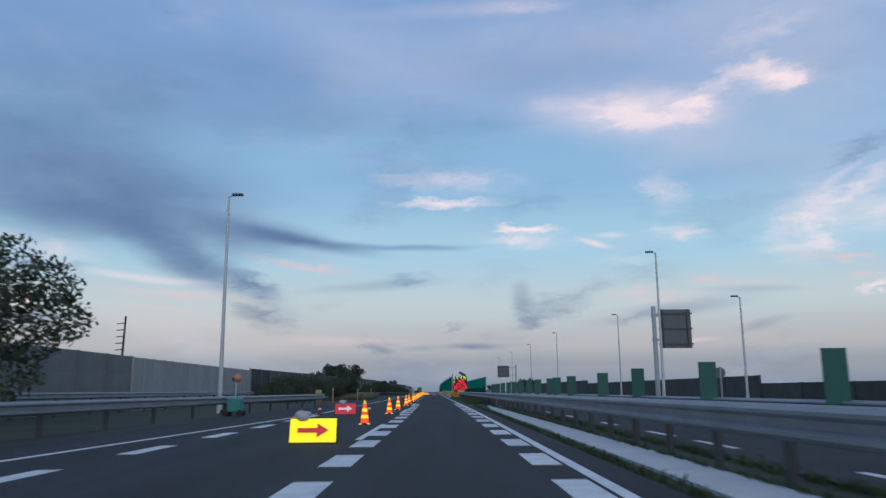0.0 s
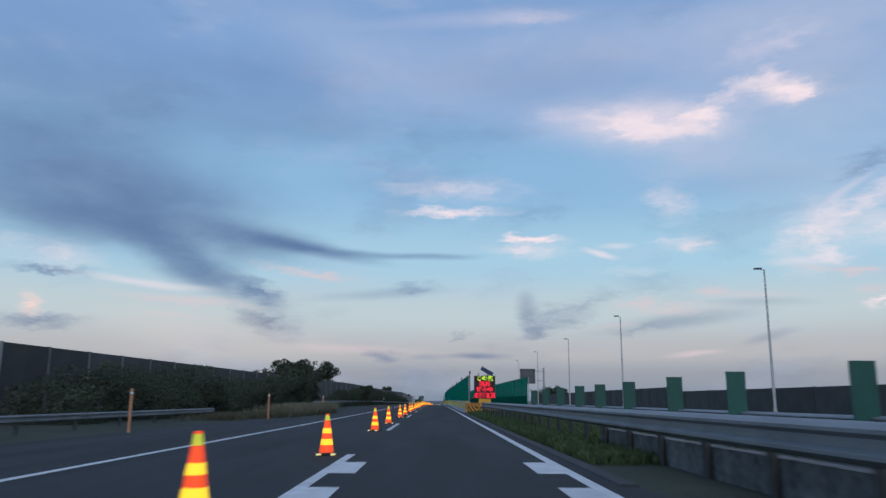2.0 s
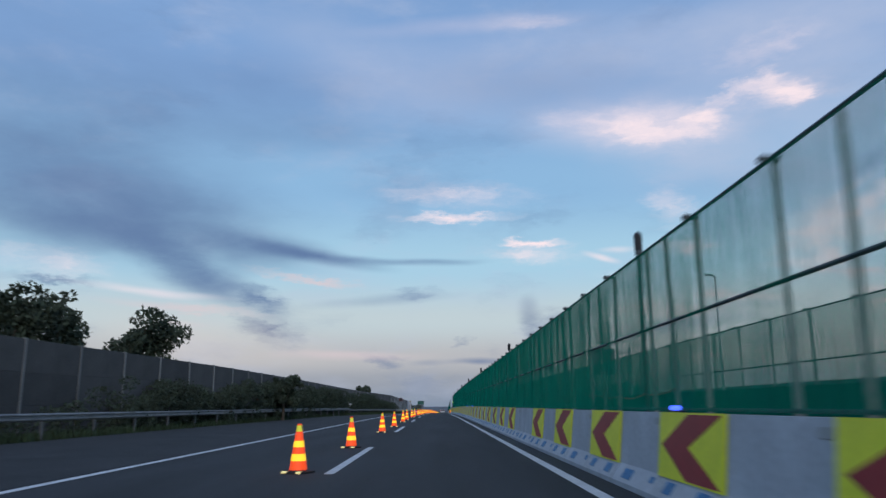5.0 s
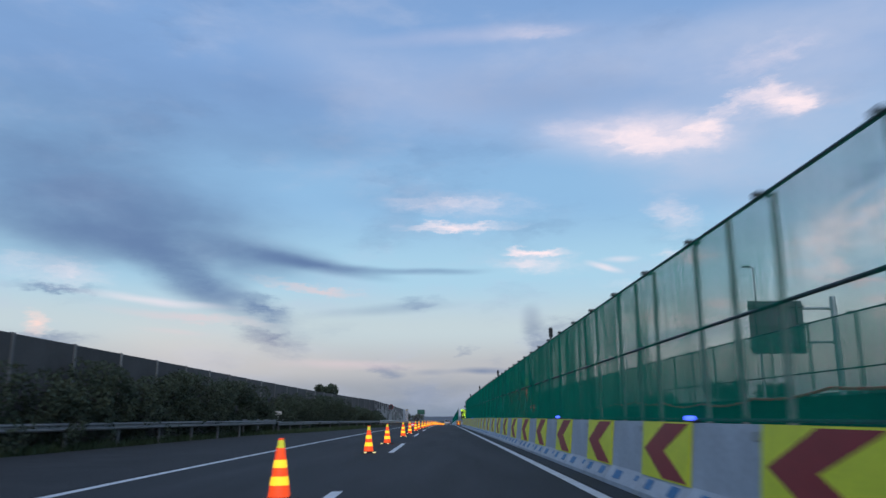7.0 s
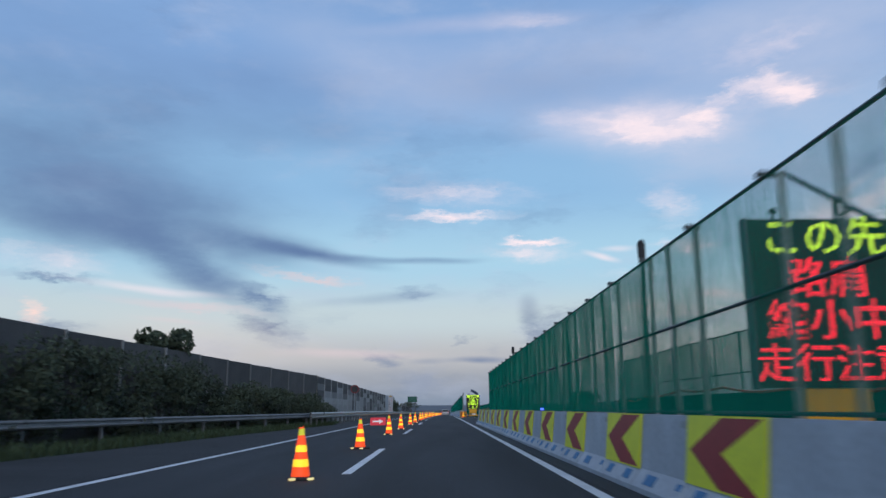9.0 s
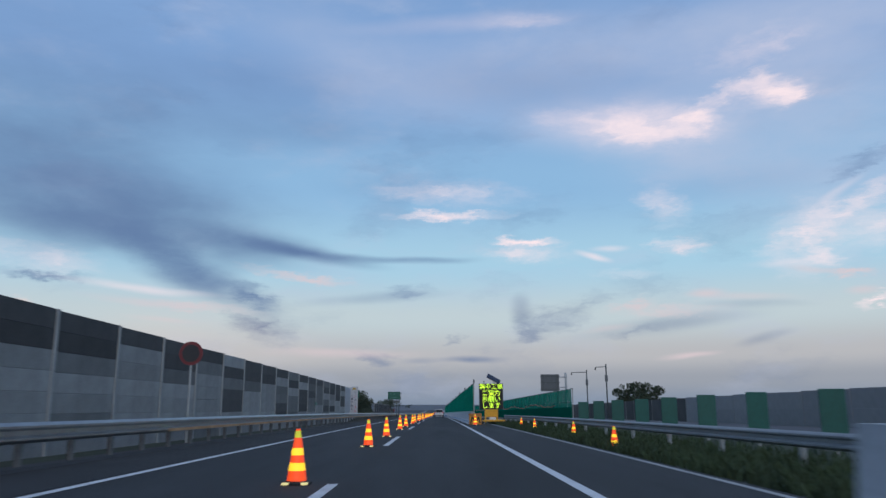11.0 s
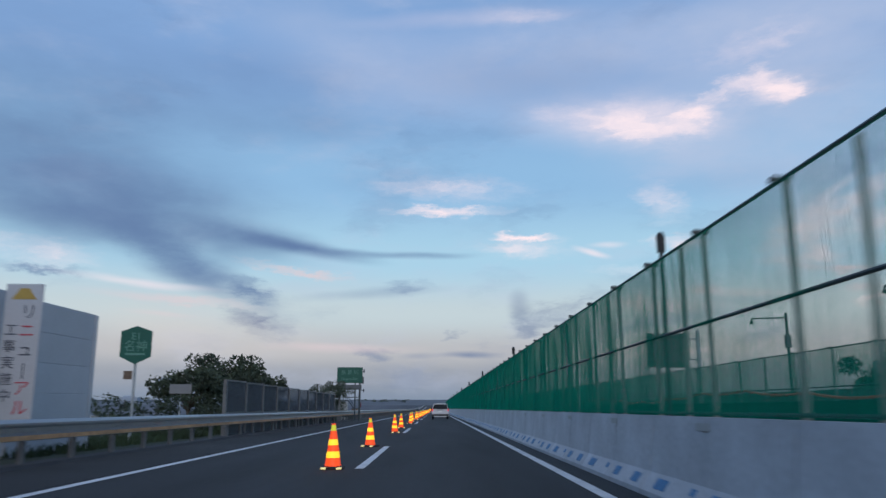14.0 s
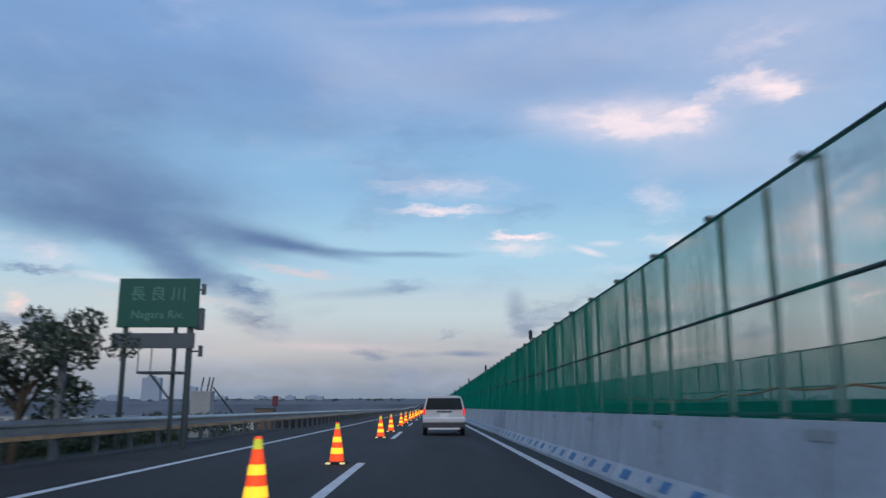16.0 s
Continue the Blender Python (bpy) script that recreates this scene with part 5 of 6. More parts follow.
# ---- outer verge ----
def small_machine():
    root = tagged(empty("light_mast", stand(36.0, -9.45)), "teal wheeled signal machine with a lamp on a mast", "signal machine")
    bm = bmesh.new()
    box(bm, -0.3, 0.34, -0.3, 0.4, 0.16, 0.84, 0.08)
    link("body", bm, M_TEAL, root)
    bm = bmesh.new()
    box(bm, -0.62, -0.35, -0.25, 0.3, 0.1, 0.3, 0.03)
    link("tow_frame", bm, M_BLACK, root)
    for x, y in ((-0.35, -0.28), (0.3, -0.28), (-0.35, 0.36), (0.3, 0.36)):
        bm = bmesh.new()
        rod(bm, (x, y - 0.05, 0.14), (x, y + 0.05, 0.14), 0.14, sides=18)
        link("wheel", bm, M_RUBBER, root)
    bm = bmesh.new()
    rod(bm, (0, 0, 0.6), (0.05, 0, 1.6), 0.045)
    link("mast", bm, M_STEEL, root)
    bm = bmesh.new()
    ball(bm, (0.1, 0, 1.74), 0.19, 0.95, 0.95, 1.05, 3)
    link("lamp", bm, M_LAMPORANGE, root, "dull orange round lamp", smooth=True)
    bm = bmesh.new()
    box(bm, -0.16, 0.02, -0.08, 0.08, 1.62, 1.78, 0.02)
    link("bracket", bm, M_BLACK, root)


M_LAMPORANGE = material("dull_orange_lamp", (0.55, 0.2, 0.12), 0.5, vary=0.15, scale=8)


def rail_end():
    root = tagged(empty("rail_end_marker", stand(61, -9.3)), "faded yellow padded marker with a red reflector at the guardrail end", "end marker")
    bm = bmesh.new()
    box(bm, -0.2, 0.28, -0.06, 0.1, 0.92, 1.22, 0.04)
    link("pad", bm, M_PADYELLOW, root)
    bm = bmesh.new()
    rod(bm, (0, -0.1, 0.72), (0, -0.05, 0.72), 0.13, sides=18)
    link("reflector", bm, M_DULLRED, root)
    for x in (-0.14, 0.2):
        bm = bmesh.new()
        rod(bm, (x, 0, -0.2), (x, 0, 0.92), 0.05, sides=12)
        link("post", bm, M_RUST, root)
    bm = bmesh.new()
    box(bm, -0.3, 0.32, -0.05, 0.08, 0.2, 0.42, 0.02)
    link("foot_plate", bm, M_RUST, root)


M_PADYELLOW = material("faded_yellow_pad", (0.36, 0.31, 0.15), 0.7, vary=0.3, scale=5)


def delineator(s, d):
    root = tagged(empty("delineator_post", stand(s, d)), "slim orange delineator post in the grass", "marker post", "orange posts along the verge")
    bm = bmesh.new()
    rod(bm, (0, 0, -0.2), (0, 0, 1.4), 0.05, sides=12)
    link("post", bm, M_ORANGEDULL, root)
    bm = bmesh.new()
    rod(bm, (0, 0, 1.22), (0, 0, 1.3), 0.053, sides=12)
    link("reflector", bm, M_WHITE, root)


M_ORANGEDULL = material("orange_plastic", (0.5, 0.24, 0.13), 0.6, vary=0.15, scale=6)


def tree(s, d, h, spread, leaves, seed, label, low=0.2, leaf=None, mat=None):
    r = np.random.default_rng(seed)
    root = tagged(empty("tree", stand(s, d)), label, "tree")
    bm = bmesh.new()
    rod(bm, (0, 0, -0.3), (0.1, 0.05, h * 0.45), 0.05 * h ** 0.7, 0.03 * h ** 0.7, 10)
    cs, rs = [], []
    for k in range(9):
        a = k * 2.4 + r.uniform(-0.4, 0.4)
        z0 = h * r.uniform(0.2, 0.45)
        e = Vector((math.cos(a) * spread * r.uniform(0.3, 0.8), math.sin(a) * spread * r.uniform(0.3, 0.8), h * r.uniform(0.45, 0.9)))
        rod(bm, (0.05, 0.03, z0), e, 0.02 * h ** 0.7, 0.008 * h ** 0.5, 6)
        cs.append(e)
        rs.append(spread * r.uniform(0.22, 0.4))
        for _ in range(3):
            cs.append(e + Vector(r.normal(0, spread * 0.2, 3)))
            rs.append(spread * r.uniform(0.12, 0.26))
    link("trunk", bm, M_BARK, root)
    for _ in range(6):
        a = r.uniform(0, 6.28)
        cs.append(Vector((math.cos(a) * spread * 0.6, math.sin(a) * spread * 0.6, h * r.uniform(low, 0.5))))
        rs.append(spread * r.uniform(0.2, 0.34))
    cs = [Vector((c.x, c.y, min(c.z, h - q * 0.7))) for c, q in zip(cs, rs)]
    leaf_cloud("crown", [tuple(c) for c in cs], rs, leaves, leaf or 0.09 + 0.01 * h, mat or M_LEAF, root)
    return root


def dry_place(s0, s1, wide):
    s = rng.uniform(s0, s1)
    return s, LEFT_EDGE(s) - 0.15 - abs(rng.normal(0, wide))


def build_green():
    tree(25, -16.7, 7.3, 4.5, 11000, 1, "broad leafy tree before the old concrete wall", 0.15, 0.12)
    for k, (s, d, h, w) in enumerate(((152, -21.8, 6.2, 2.6), (159.5, -19.9, 6.9, 2.7), (164, -20.2, 7.0, 2.6), (171, -17.9, 7.0, 3.2), (187, -12.4, 4.3, 1.5), (196, -15.6, 4.4, 1.8), (261.0, -13.2, 5.0, 2.0))):
        tree(s, d, h, w, 5000, 20 + k, "dark leafy tree behind the noise wall")
    for k, (s, d, h, w) in enumerate(((381, 29.5, 5.0, 2.3), (391.5, 30.0, 5.1, 2.6), (397, 30.5, 4.6, 2.2), (262, 33.0, 5.3, 2.5), (251, 33.0, 4.3, 2.2), (292, 33.0, 5.0, 3.4), (129, -15.2, 4.2, 2.4), (137.5, -15.4, 4.0, 2.5), (385.0, -13.2, 3.1, 2.2), (390, -12.5, 4.2, 2.8), (394.5, -11.9, 4.0, 2.4))):
        tree(s, d, h, w, 4000, 40 + k, "dark round leafy tree beside the motorway", 0.1)
    tree(407.3, -8.9, 3.3, 1.7, 6000, 63, "loose feathery tree at the end of the screen fence", 0.05, 0.07, M_LEAF_PALE)
    # hedge along the dark wall
    cs, rs = [], []
    wall = curve_of((86, -19.5), (120, -18), (175, -14.3), (200, -13.7), (228, -13.4), (250, -12.7), (270, -11.4), (286, -10))
    for s in np.arange(84, 284, 0.7):
        for _ in range(4 if s < 143 or s > 161 else 1):
            edge = wall(s)
            room = 3.6 if s < 130 else max(0.9, BAY_RAIL(s) - 0.35 - edge)
            d = edge + rng.uniform(0.4, min(3.6, room))
            q = rng.uniform(0.4, 1.0 if room > 2.5 else 0.75)
            tall = float(np.interp(s, [90, 122, 127, 141, 146, 200, 222, 231, 238, 262], [2.2, 2.7, 3.3, 3.2, 2.0, 2.9, 3.1, 2.3, 2.9, 3.1])) * (1.0 if s < 143 or s > 161 else 0.4) + 0.4 * math.sin(s * 0.21) + 0.3 * math.sin(s * 0.57)
            z = rng.uniform(0.2, tall) * float(np.interp(s, [84, 90, 255, 284], [0.9, 1.0, 1.0, 0.35]))
            z = min(z, 3.3 - q * 0.75)
            p = at(s + rng.normal(0, 0.5), d, z)
            cs.append(tuple(p))
            rs.append(q)
    tagged(leaf_cloud("hedge", cs, rs, 260000, 0.075, M_LEAF), "dark unkempt shrubs in front of the noise wall", "shrubs", kind="stuff")
    blades("dry_grass", lambda k: dry_place(92, 121, 1.4), 20000, 0.42, M_DRY, "tall pale dry grass on the verge")
    blades("reeds", lambda k: dry_place(97, 116, 1.0), 9000, 0.85, M_REED, "tall pale reeds on the verge mound")
    blades("shoulder_weeds", lambda k: dry_place(121, 282, 1.0), 20000, 0.35, M_GRASS, "dark weeds under the guardrail")
    blades("verge_grass", lambda k: (rng.uniform(64, 117), 2.75 + abs(rng.normal(0.5, 1.7))), 26000, 0.24, M_GRASS_LUSH, "green grass on the verge under the guardrail")
    blades("weeds", lambda k: (rng.uniform(5, 55), rng.choice([2.72, 3.85]) + abs(rng.normal(0, 0.1))), 3500, 0.13, M_GRASS, "weeds at the edge of the drain slab")
    blades("rough_weeds", lambda k: (rng.uniform(5, 60), 4.55 + abs(rng.normal(0, 0.16))), 2500, 0.14, M_GRASS, "rough weeds under and behind the guardrail")
    blades("strip_grass", lambda k: (rng.uniform(280, 342), 4.72 + abs(rng.normal(0, 1.9))), 22000, 0.28, M_GRASS, "green grass strip before the guardrail")
    blades("outer_grass", lambda k: (rng.uniform(362, 420), -9.3 - abs(rng.normal(0, 1.6))), 12000, 0.25, M_GRASS, "grass behind the kerb")


def bridge_end():
    """Red sign post, dark box and bushes where the bridge begins."""
    root = tagged(empty("signal_post", stand(434.5, -8.9)), "short post with a small dull red sign by the bridge", "signal")
    bm = bmesh.new()
    rod(bm, (0, 0, -0.5), (0, 0, 1.25), 0.05)
    link("post", bm, M_POLEDARK, root)
    bm = bmesh.new()
    box(bm, -0.16, 0.16, -0.08, 0.08, 1.2, 1.75, 0.03)
    link("head", bm, M_DULLRED, root)
    root = tagged(empty("signal_cabinet", stand(433.2, -9.2)), "low dark brown cabinet beside the bridge end", "cabinet")
    bm = bmesh.new()
    box(bm, -0.5, 0.5, -0.3, 0.3, -0.4, 1.02, 0.03)
    link("body", bm, M_RUST, root)
    bm = bmesh.new()
    box(bm, -0.54, 0.54, -0.34, 0.34, 1.02, 1.1, 0.02)
    link("lid", bm, M_POLEDARK, root)
    cs, rs = [], []
    for s in np.arange(372, 429, 0.8):
        far = s < 401
        for _ in range(2):
            d = rng.uniform(-12.0, -9.0) if far else rng.uniform(-10.8, -8.7)
            q = rng.uniform(0.3, 0.62)
            cs.append(tuple(at(s + rng.normal(0, 0.4), d, rng.uniform(0.1, (1.3 if far else 0.75) if s < 413 else 0.55))))
            rs.append(q)
    tagged(leaf_cloud("bank_shrubs", cs, rs, 15000, 0.075, M_LEAF), "dark low shrubs behind the guardrail and screen fence", "shrubs", kind="stuff")


def green_signs():
    # bridge name sign on three posts
    root = tagged(empty("name_sign", stand(411.6, -7.58)), "green river name sign with pale lettering on posts behind the guardrail", "road sign")
    bm = bmesh.new()
    box(bm, -1.12, 1.12, 0, 0.05, 3.25, 4.62, 0.02)
    p = link("panel", bm, M_SIGNGREEN, root)
    lettering("name_characters", "長 良 川", 0.44, M_SIGNTEXT, p, pose(-0.02, -0.006, 4.16), 0.003)
    lettering("name_letters", "Nagara Riv.", 0.32, M_SIGNTEXT, p, pose(0, -0.006, 3.6), 0.003)
    bm = bmesh.new()
    box(bm, -1.22, 1.05, 0.02, 0.06, 2.68, 3.1, 0.01)
    link("plate", bm, M_SIGNBACK, root)
    for x, r in ((-0.9, 0.07), (0.48, 0.06), (0.88, 0.09)):
        bm = bmesh.new()
        rod(bm, (x, 0.14, -0.3), (x, 0.14, 4.4), r, sides=12)
        link("post", bm, M_POLEDARK, root)
    for z in (2.6, 4.3):
        bm = bmesh.new()
        rod(bm, (0.9, 0.1, z), (1.25, 0.0, z), 0.025)
        rod(bm, (1.25, -0.05, z - 0.15), (1.25, -0.05, z + 0.15), 0.06)
        link("floodlight", bm, M_SIGNBACK, root)
    bm = bmesh.new()
    box(bm, 1.0, 1.22, 0.05, 0.3, 3.2, 3.8, 0.02)
    link("box", bm, M_SIGNBACK, root)
    bm = bmesh.new()
    box(bm, -0.35, 0.75, -0.3, 0.4, 1.98, 2.05)
    for x in (-0.35, 0.0):
        rod(bm, (x, -0.25, 2.0), (x, -0.25, 2.65), 0.015, sides=6)
    rod(bm, (-0.1, 0, 2.0), (0.45, 0.1, 1.3), 0.03)
    link("service_step", bm, M_POLEDARK, root)
    # route sign with pointed ends
    root = tagged(empty("route_sign", stand(369.7, -10.1)), "green pointed route sign with pale lettering on a pole", "road sign")
    bm = bmesh.new()
    out = [(-0.52, 2.75), (0, 2.5), (0.52, 2.75), (0.52, 3.6), (0, 3.78), (-0.52, 3.6)]
    a = [bm.verts.new((x, -0.02, z)) for x, z in out]
    b = [bm.verts.new((x, 0.02, z)) for x, z in out]
    bm.faces.new(a)
    bm.faces.new(b[::-1])
    for j in range(6):
        bm.faces.new((a[j], b[j], b[(j + 1) % 6], a[(j + 1) % 6]))
    bmesh.ops.recalc_face_normals(bm, faces=bm.faces)
    p = link("panel", bm, M_SIGNGREEN, root)
    lettering("route_number", "E1", 0.34, M_SIGNTEXT, p, pose(0, -0.026, 3.42), 0.003)
    lettering("route_name", "名神", 0.4, M_SIGNTEXT, p, pose(0, -0.026, 3.08), 0.003)
    bm = bmesh.new()
    box(bm, -0.33, 0.33, -0.027, -0.021, 2.8, 2.87)
    link("text_bar", bm, M_SIGNTEXT, p)
    bm = bmesh.new()
    rod(bm, (0, 0.07, -0.3), (0, 0.07, 3.3), 0.045)
    link("pole", bm, M_STEEL, root)
    bm = bmesh.new()
    box(bm, -0.35, -0.06, 0.0, 0.04, 2.0, 2.28, 0.01)
    link("small_plate", bm, M_RUST, root)
    # work notice on the white wall
    root = tagged(empty("work_notice", stand(361.0, -9.25)), "tall white notice with dark vertical writing on the pale wall", "notice board")
    bm = bmesh.new()
    box(bm, -0.42, 0.42, 0.0, 0.03, 0.55, 3.8, 0.008)
    p = link("board", bm, M_WHITEPANEL, root)
    bm = bmesh.new()
    q = [bm.verts.new((x, -0.006, z)) for x, z in ((-0.28, 3.45), (0.28, 3.45), (0.1, 3.7), (-0.1, 3.7))]
    bm.faces.new(q)
    link("triangle", bm, M_OCHRE, p)
    for i, ch in enumerate("リニューアル"):
        lettering("character", ch if ch != "ー" else "|", 0.37, M_INKRED if i in (1, 4, 5) else M_INK, p, pose(0.14, -0.006, 3.15 - i * 0.42), 0.003)
    for i, ch in enumerate("工事実施中"):
        lettering("character", ch, 0.3, M_INK, p, pose(-0.22, -0.006, 2.75 - i * 0.36), 0.003)
    for x in (-0.25, 0.25):
        bm = bmesh.new()
        rod(bm, (x, 0.06, -0.3), (x, 0.06, 3.5), 0.035)
        link("post", bm, M_STEEL, root)
    # little green plate on the patchwork wall
    root = tagged(empty("distance_plate", stand(338, -9.9)), "small green plate with pale marks on the noise wall", "sign")
    bm = bmesh.new()
    box(bm, -0.02, 0.02, -0.45, 0.45, 1.5, 1.8, 0.006)
    p = link("plate", bm, M_SIGNGREEN, root)
    for y in (-0.2, 0.0, 0.2):
        bm = bmesh.new()
        box(bm, 0.022, 0.026, y - 0.06, y + 0.06, 1.58, 1.72)
        link("text_bar", bm, M_SIGNTEXT, p)
    # white plate on a post beyond the guardrail
    for s, d, w, z0, z1, mat, label in ((379, -11.6, 0.5, 1.7, 2.12, M_PANELPALE, "dull pale plate on a post before the trees"), (230.0, -11.95, 0.24, 1.28, 1.54, M_WHITE, "small white marker plate on a post behind the guardrail")):
        root = tagged(empty("white_plate", stand(s, d)), label, "sign")
        bm = bmesh.new()
        box(bm, -w, w, 0, 0.03, z0, z1, 0.01)
        link("plate", bm, mat, root)
        bm = bmesh.new()
        rod(bm, (0, 0.05, -0.3), (0, 0.05, z1 - 0.1), 0.035)
        link("post", bm, M_STEEL, root)
    # round sign at the wall's start, seen on the outer side
    root = tagged(empty("round_sign", stand(301.0, -8.6)), "round dark road sign with a red rim before the noise wall", "road sign")
    bm = bmesh.new()
    rod(bm, (0, 0, 3.05), (0, 0.03, 3.05), 0.42, sides=28)
    p = link("disc", bm, M_DULLRED, root)
    bm = bmesh.new()
    rod(bm, (0, -0.012, 3.05), (0, -0.002, 3.05), 0.31, sides=28)
    link("face", bm, M_TARWALL, p)
    bm = bmesh.new()
    rod(bm, (0, 0.07, -0.3), (0, 0.07, 3.3), 0.04)
    link("post", bm, M_STEEL, root)
    # small green sign by the hedge
    root = tagged(empty("verge_sign", stand(122.5, -17.0)), "narrow green sign on a pole by the shrubs", "sign")
    bm = bmesh.new()
    box(bm, -0.2, 0.2, 0, 0.03, 1.9, 3.1, 0.01)
    link("panel", bm, M_GREENBOARD, root)
    bm = bmesh.new()
    rod(bm, (0, 0.05, -0.3), (0, 0.05, 3.0), 0.035)
    link("pole", bm, M_STEEL, root)
    # masts with rungs behind the old wall
    root = tagged(empty("antenna_mast", stand(65, -26.7)), "dark thin mast with short side arms behind the wall", "mast")
    bm = bmesh.new()
    rod(bm, (0, 0, -0.3), (0.2, 0, 7.6), 0.12, 0.08)
    link("mast", bm, M_BLACK, root)
    for z in np.linspace(4.2, 7.0, 6):
        bm = bmesh.new()
        rod(bm, (0.1, 0, z), (-0.5, 0, z - 0.05), 0.04)
        link("rung", bm, M_BLACK, root)
    # cabinets by the bridge end
    root = tagged(empty("control_cabinet", stand(422, -9.3)), "pale grey control cabinet with cables beside the bridge", "cabinet")
    bm = bmesh.new()
    box(bm, -0.4, 0.4, -0.3, 0.3, -0.2, 1.75, 0.02)
    link("body", bm, M_CONCRETE, root)
    bm = bmesh.new()
    for x in (-0.1, 0.15, 0.3):
        rod(bm, (x, 0, 1.7), (x + 0.1, 0, 2.3), 0.03)
    rod(bm, (0.4, 0, 1.9), (1.2, 0.4, 0.8), 0.03)
    link("cable", bm, M_BLACK, root)


M_SIGNTEXT = material("pale_sign_paint", (0.1, 0.25, 0.2), 0.5, vary=0.2, scale=8)
M_OCHRE = material("ochre_paint", (0.4, 0.27, 0.06), 0.6, vary=0.15)
M_INK = material("dark_ink", (0.05, 0.06, 0.09), 0.6, vary=0.1)
M_INKRED = material("red_ink", (0.5, 0.05, 0.08), 0.6, vary=0.1)


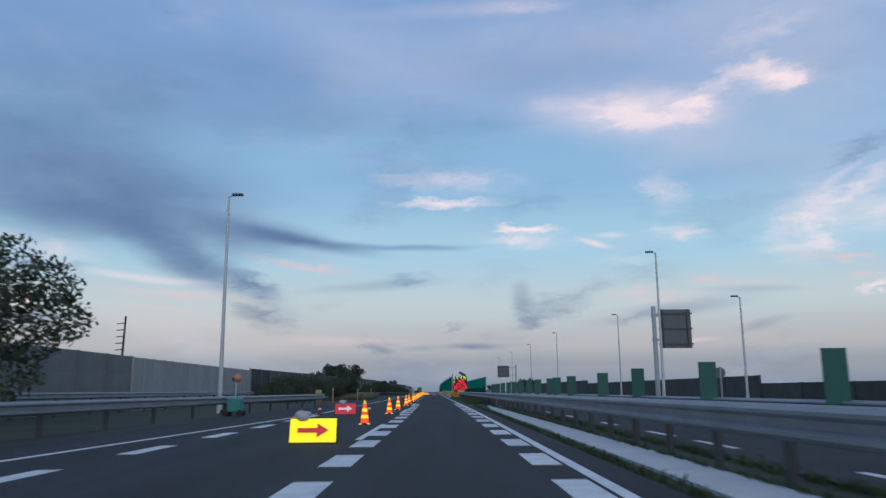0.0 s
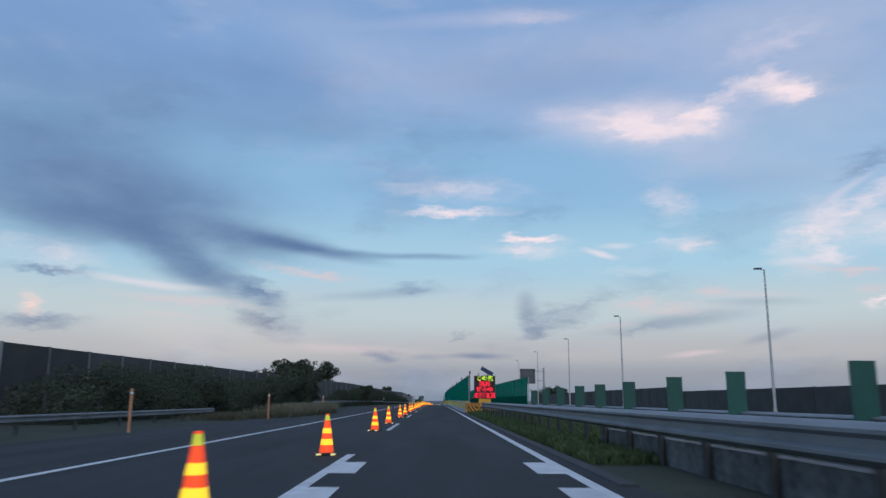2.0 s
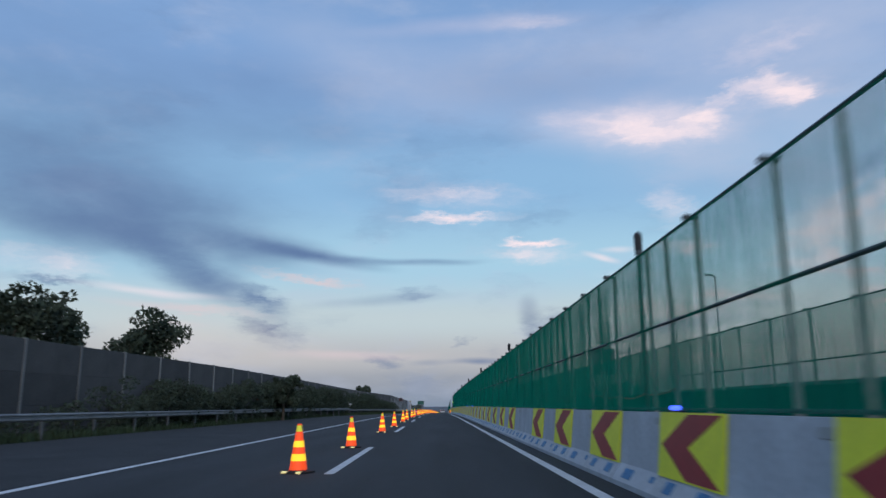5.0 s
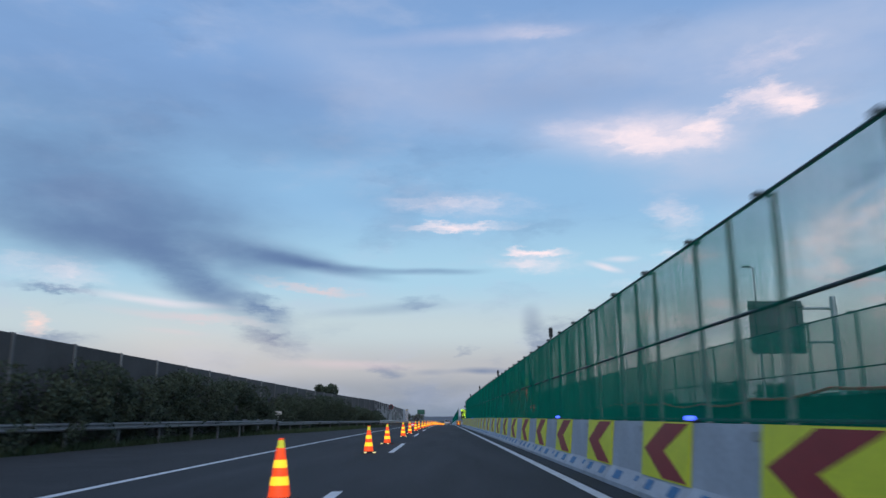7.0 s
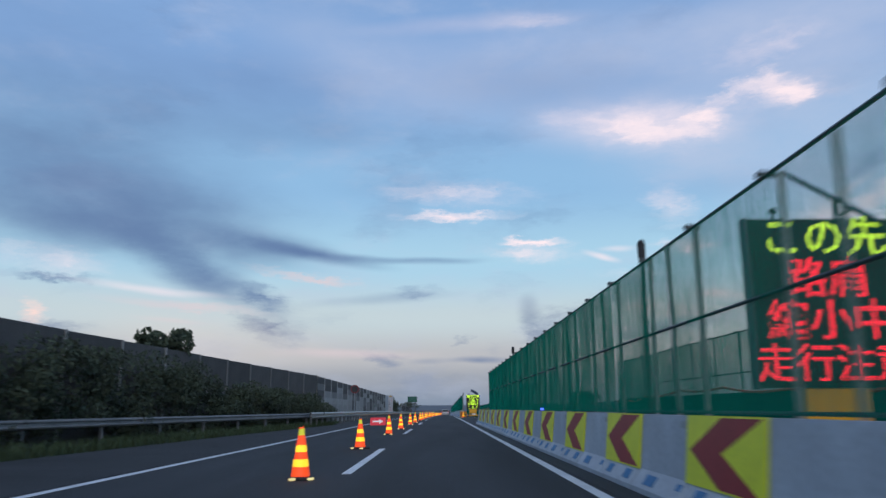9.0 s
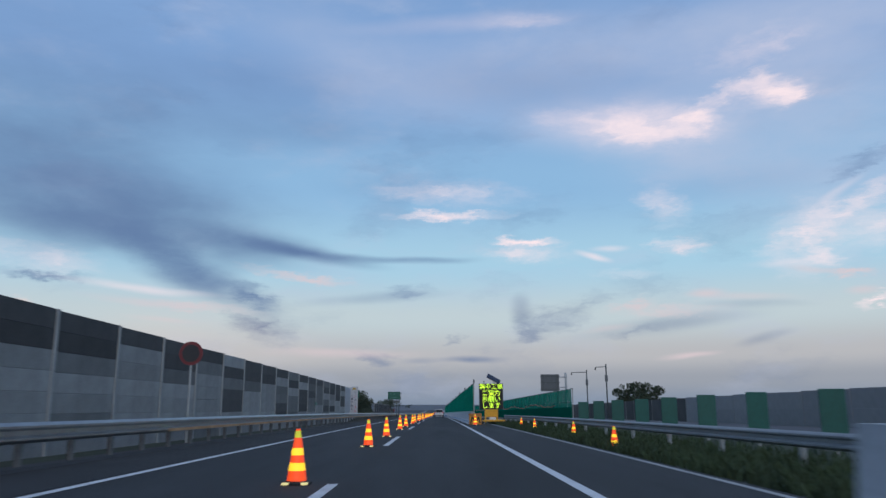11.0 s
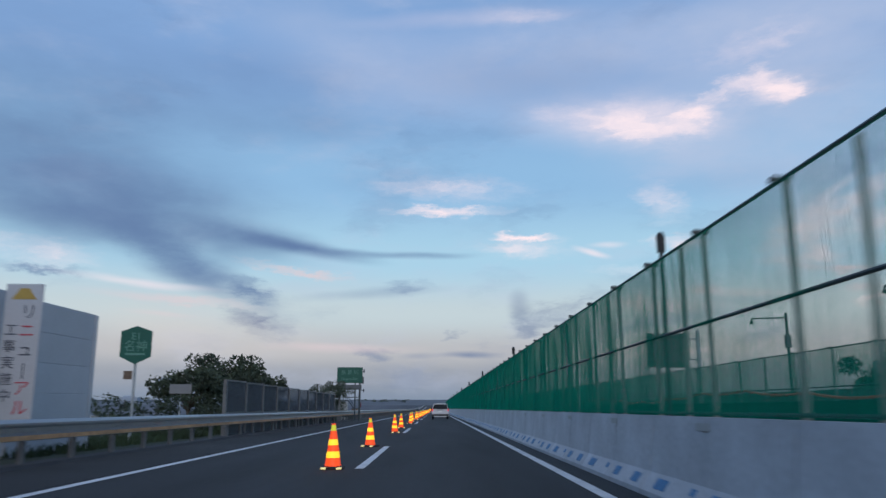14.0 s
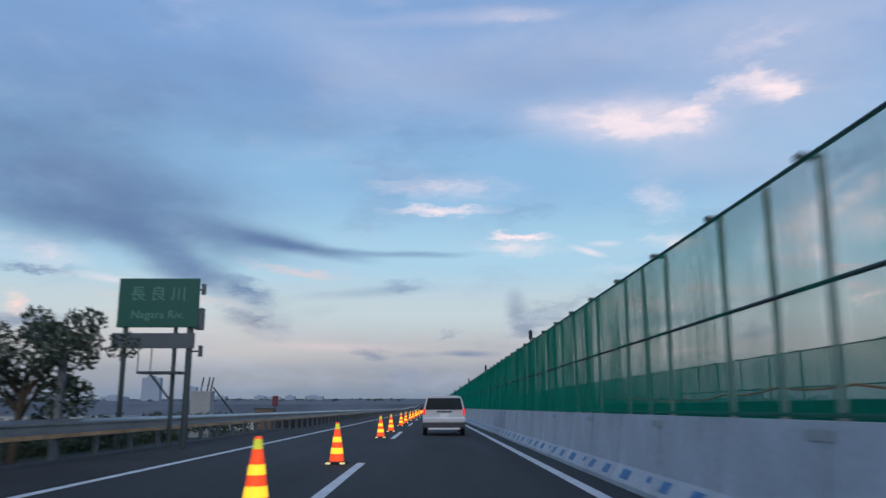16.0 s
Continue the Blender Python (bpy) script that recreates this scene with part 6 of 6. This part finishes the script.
# ---- the van ahead ----
def van():
    root = tagged(empty("van", stand(421, 0.48)), "white boxy estate van with lit tail lamps in the lane", "van")
    # half widths over height, rear to front stations
    def hull(stations, mat, name, label=""):
        bm = bmesh.new()
        rings = []
        for y, pts in stations:
            ring = [bm.verts.new((x, y, z)) for x, z in pts] + [bm.verts.new((-x, y, z)) for x, z in reversed(pts)]
            rings.append(ring)
        k = len(rings[0])
        for a, b in zip(rings, rings[1:]):
            for j in range(k):
                bm.faces.new((a[j], a[(j + 1) % k], b[(j + 1) % k], b[j]))
        bm.faces.new(rings[0])
        bm.faces.new(rings[-1][::-1])
        bmesh.ops.recalc_face_normals(bm, faces=bm.faces)
        bmesh.ops.bevel(bm, geom=[e for e in bm.edges if e.calc_face_angle(0) > 0.35], offset=0.035, segments=2, affect="EDGES")
        return link(name, bm, mat, root, label, smooth=False)
    low = [(0.0, 0.3), (0.78, 0.3), (0.83, 0.5), (0.845, 0.8), (0.82, 0.98), (0.69, 1.46), (0.6, 1.53), (0.0, 1.54)]
    mid = [(0.0, 0.25), (0.78, 0.25), (0.84, 0.5), (0.85, 0.8), (0.82, 0.98), (0.7, 1.47), (0.6, 1.54), (0.0, 1.55)]
    fro = [(0.0, 0.25), (0.76, 0.25), (0.82, 0.5), (0.83, 0.8), (0.8, 0.96), (0.62, 1.44), (0.55, 1.49), (0.0, 1.5)]
    hood = [(0.0, 0.25), (0.74, 0.25), (0.8, 0.5), (0.8, 0.75), (0.76, 0.9), (0.7, 0.97), (0.5, 1.0), (0.0, 1.01)]
    nose = [(0.0, 0.3), (0.68, 0.3), (0.74, 0.45), (0.74, 0.65), (0.7, 0.74), (0.6, 0.78), (0.4, 0.8), (0.0, 0.8)]
    hull([(0, low), (0.5, mid), (2.4, fro), (3.3, hood), (4.15, nose)], M_CARWHITE, "body")
    bm = bmesh.new()
    q = [(-0.74, 1.0), (0.74, 1.0), (0.64, 1.45), (-0.64, 1.45)]
    a = [bm.verts.new((x, -0.03, z)) for x, z in q]
    b = [bm.verts.new((x, 0.03, z)) for x, z in q]
    bm.faces.new(a)
    for j in range(4):
        bm.faces.new((a[j], b[j], b[(j + 1) % 4], a[(j + 1) % 4]))
    bmesh.ops.recalc_face_normals(bm, faces=bm.faces)
    bmesh.ops.bevel(bm, geom=bm.edges[:], offset=0.02, segments=2, affect="EDGES")
    link("rear_window", bm, M_GLASS, root)
    bm = bmesh.new()
    box(bm, -0.84, 0.84, -0.09, 0.12, 0.5, 0.7, 0.04)
    link("bumper", bm, M_CARWHITE, root)
    bm = bmesh.new()
    box(bm, -0.83, 0.83, -0.07, 0.12, 0.3, 0.5, 0.03)
    link("lower_skirt", bm, M_BUMPER, root, "dark grey lower skirt")
    for x in (-0.78, 0.78):
        bm = bmesh.new()
        box(bm, x - 0.045, x + 0.045, -0.045, 0.05, 0.8, 1.04, 0.02)
        link("tail_lamp", bm, M_TAIL, root)
        bm = bmesh.new()
        box(bm, x * 1.16 - 0.07, x * 1.16 + 0.07, 2.55, 2.68, 0.95, 1.1, 0.03)
        link("mirror", bm, M_BLACK, root)
        for y in (0.75, 3.3):
            bm = bmesh.new()
            rod(bm, (x * 0.86, y, 0.3), (x * 1.06, y, 0.3), 0.3, sides=28)
            w = link("wheel", bm, M_RUBBER, root)
            bm = bmesh.new()
            rod(bm, (x * 0.9, y, 0.3), (x * 1.07, y, 0.3), 0.18, sides=20)
            link("rim", bm, M_STEEL, w)
    bm = bmesh.new()
    box(bm, -0.3, 0.3, -0.03, 0.02, 0.9, 0.95, 0.01)
    link("handle_strip", bm, M_BLACK, root)
    bm = bmesh.new()
    box(bm, -0.18, 0.18, -0.025, 0.02, 0.66, 0.84, 0.01)
    link("number_plate", bm, M_WHITE, root)
    bm = bmesh.new()
    box(bm, -0.62, 0.62, -0.085, 0.1, 0.24, 0.31, 0.01)
    link("under_bar", bm, M_WHITE, root)


M_BUMPER = material("bumper_plastic", (0.05, 0.05, 0.055), 0.6, vary=0.1)


# ---- distance ----
def build_distance():
    r = np.random.default_rng(3)
    for k in range(34):
        s = r.uniform(1500, 2800)
        d = -r.uniform(120, 1500) if k < 26 else r.uniform(200, 900)
        h = r.uniform(5, 12) if k % 9 else r.uniform(22, 42)
        w, l = r.uniform(12, 40), r.uniform(12, 30)
        root = tagged(empty("far_building", stand(s, d, -8)), "far building with distance haze painted in as grey-blue", "building", "far buildings")
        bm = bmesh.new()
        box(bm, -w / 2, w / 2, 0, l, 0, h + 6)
        link("wall", bm, M_PAINTED_HAZE, root)
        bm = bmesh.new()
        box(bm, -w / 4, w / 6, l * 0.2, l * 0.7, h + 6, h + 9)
        link("roof_house", bm, M_PAINTED_HAZE, root)
    # woods wear the paler leaf colour in place of distance haze
    cs, rs = [], []
    for k in range(500):
        side = -1 if k % 3 else 1
        p = at(r.uniform(1300, 2600), side * r.uniform(40, 900), r.uniform(-3, 0.5))
        cs.append(tuple(p))
        rs.append(r.uniform(2, 4.5))
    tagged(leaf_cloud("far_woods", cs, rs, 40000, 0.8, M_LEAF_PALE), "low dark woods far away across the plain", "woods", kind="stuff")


build_cones()
build_arrow_boards()
build_message_boards()
build_blue_lamps()
build_net_beacons()
build_far_side()
small_machine()
rail_end()
for s_post, d_post in ((75.0, -9.9), (92.0, -9.1), (112.5, -9.1)):
    delineator(s_post, d_post)
build_green()
green_signs()
bridge_end()
van()
build_distance()
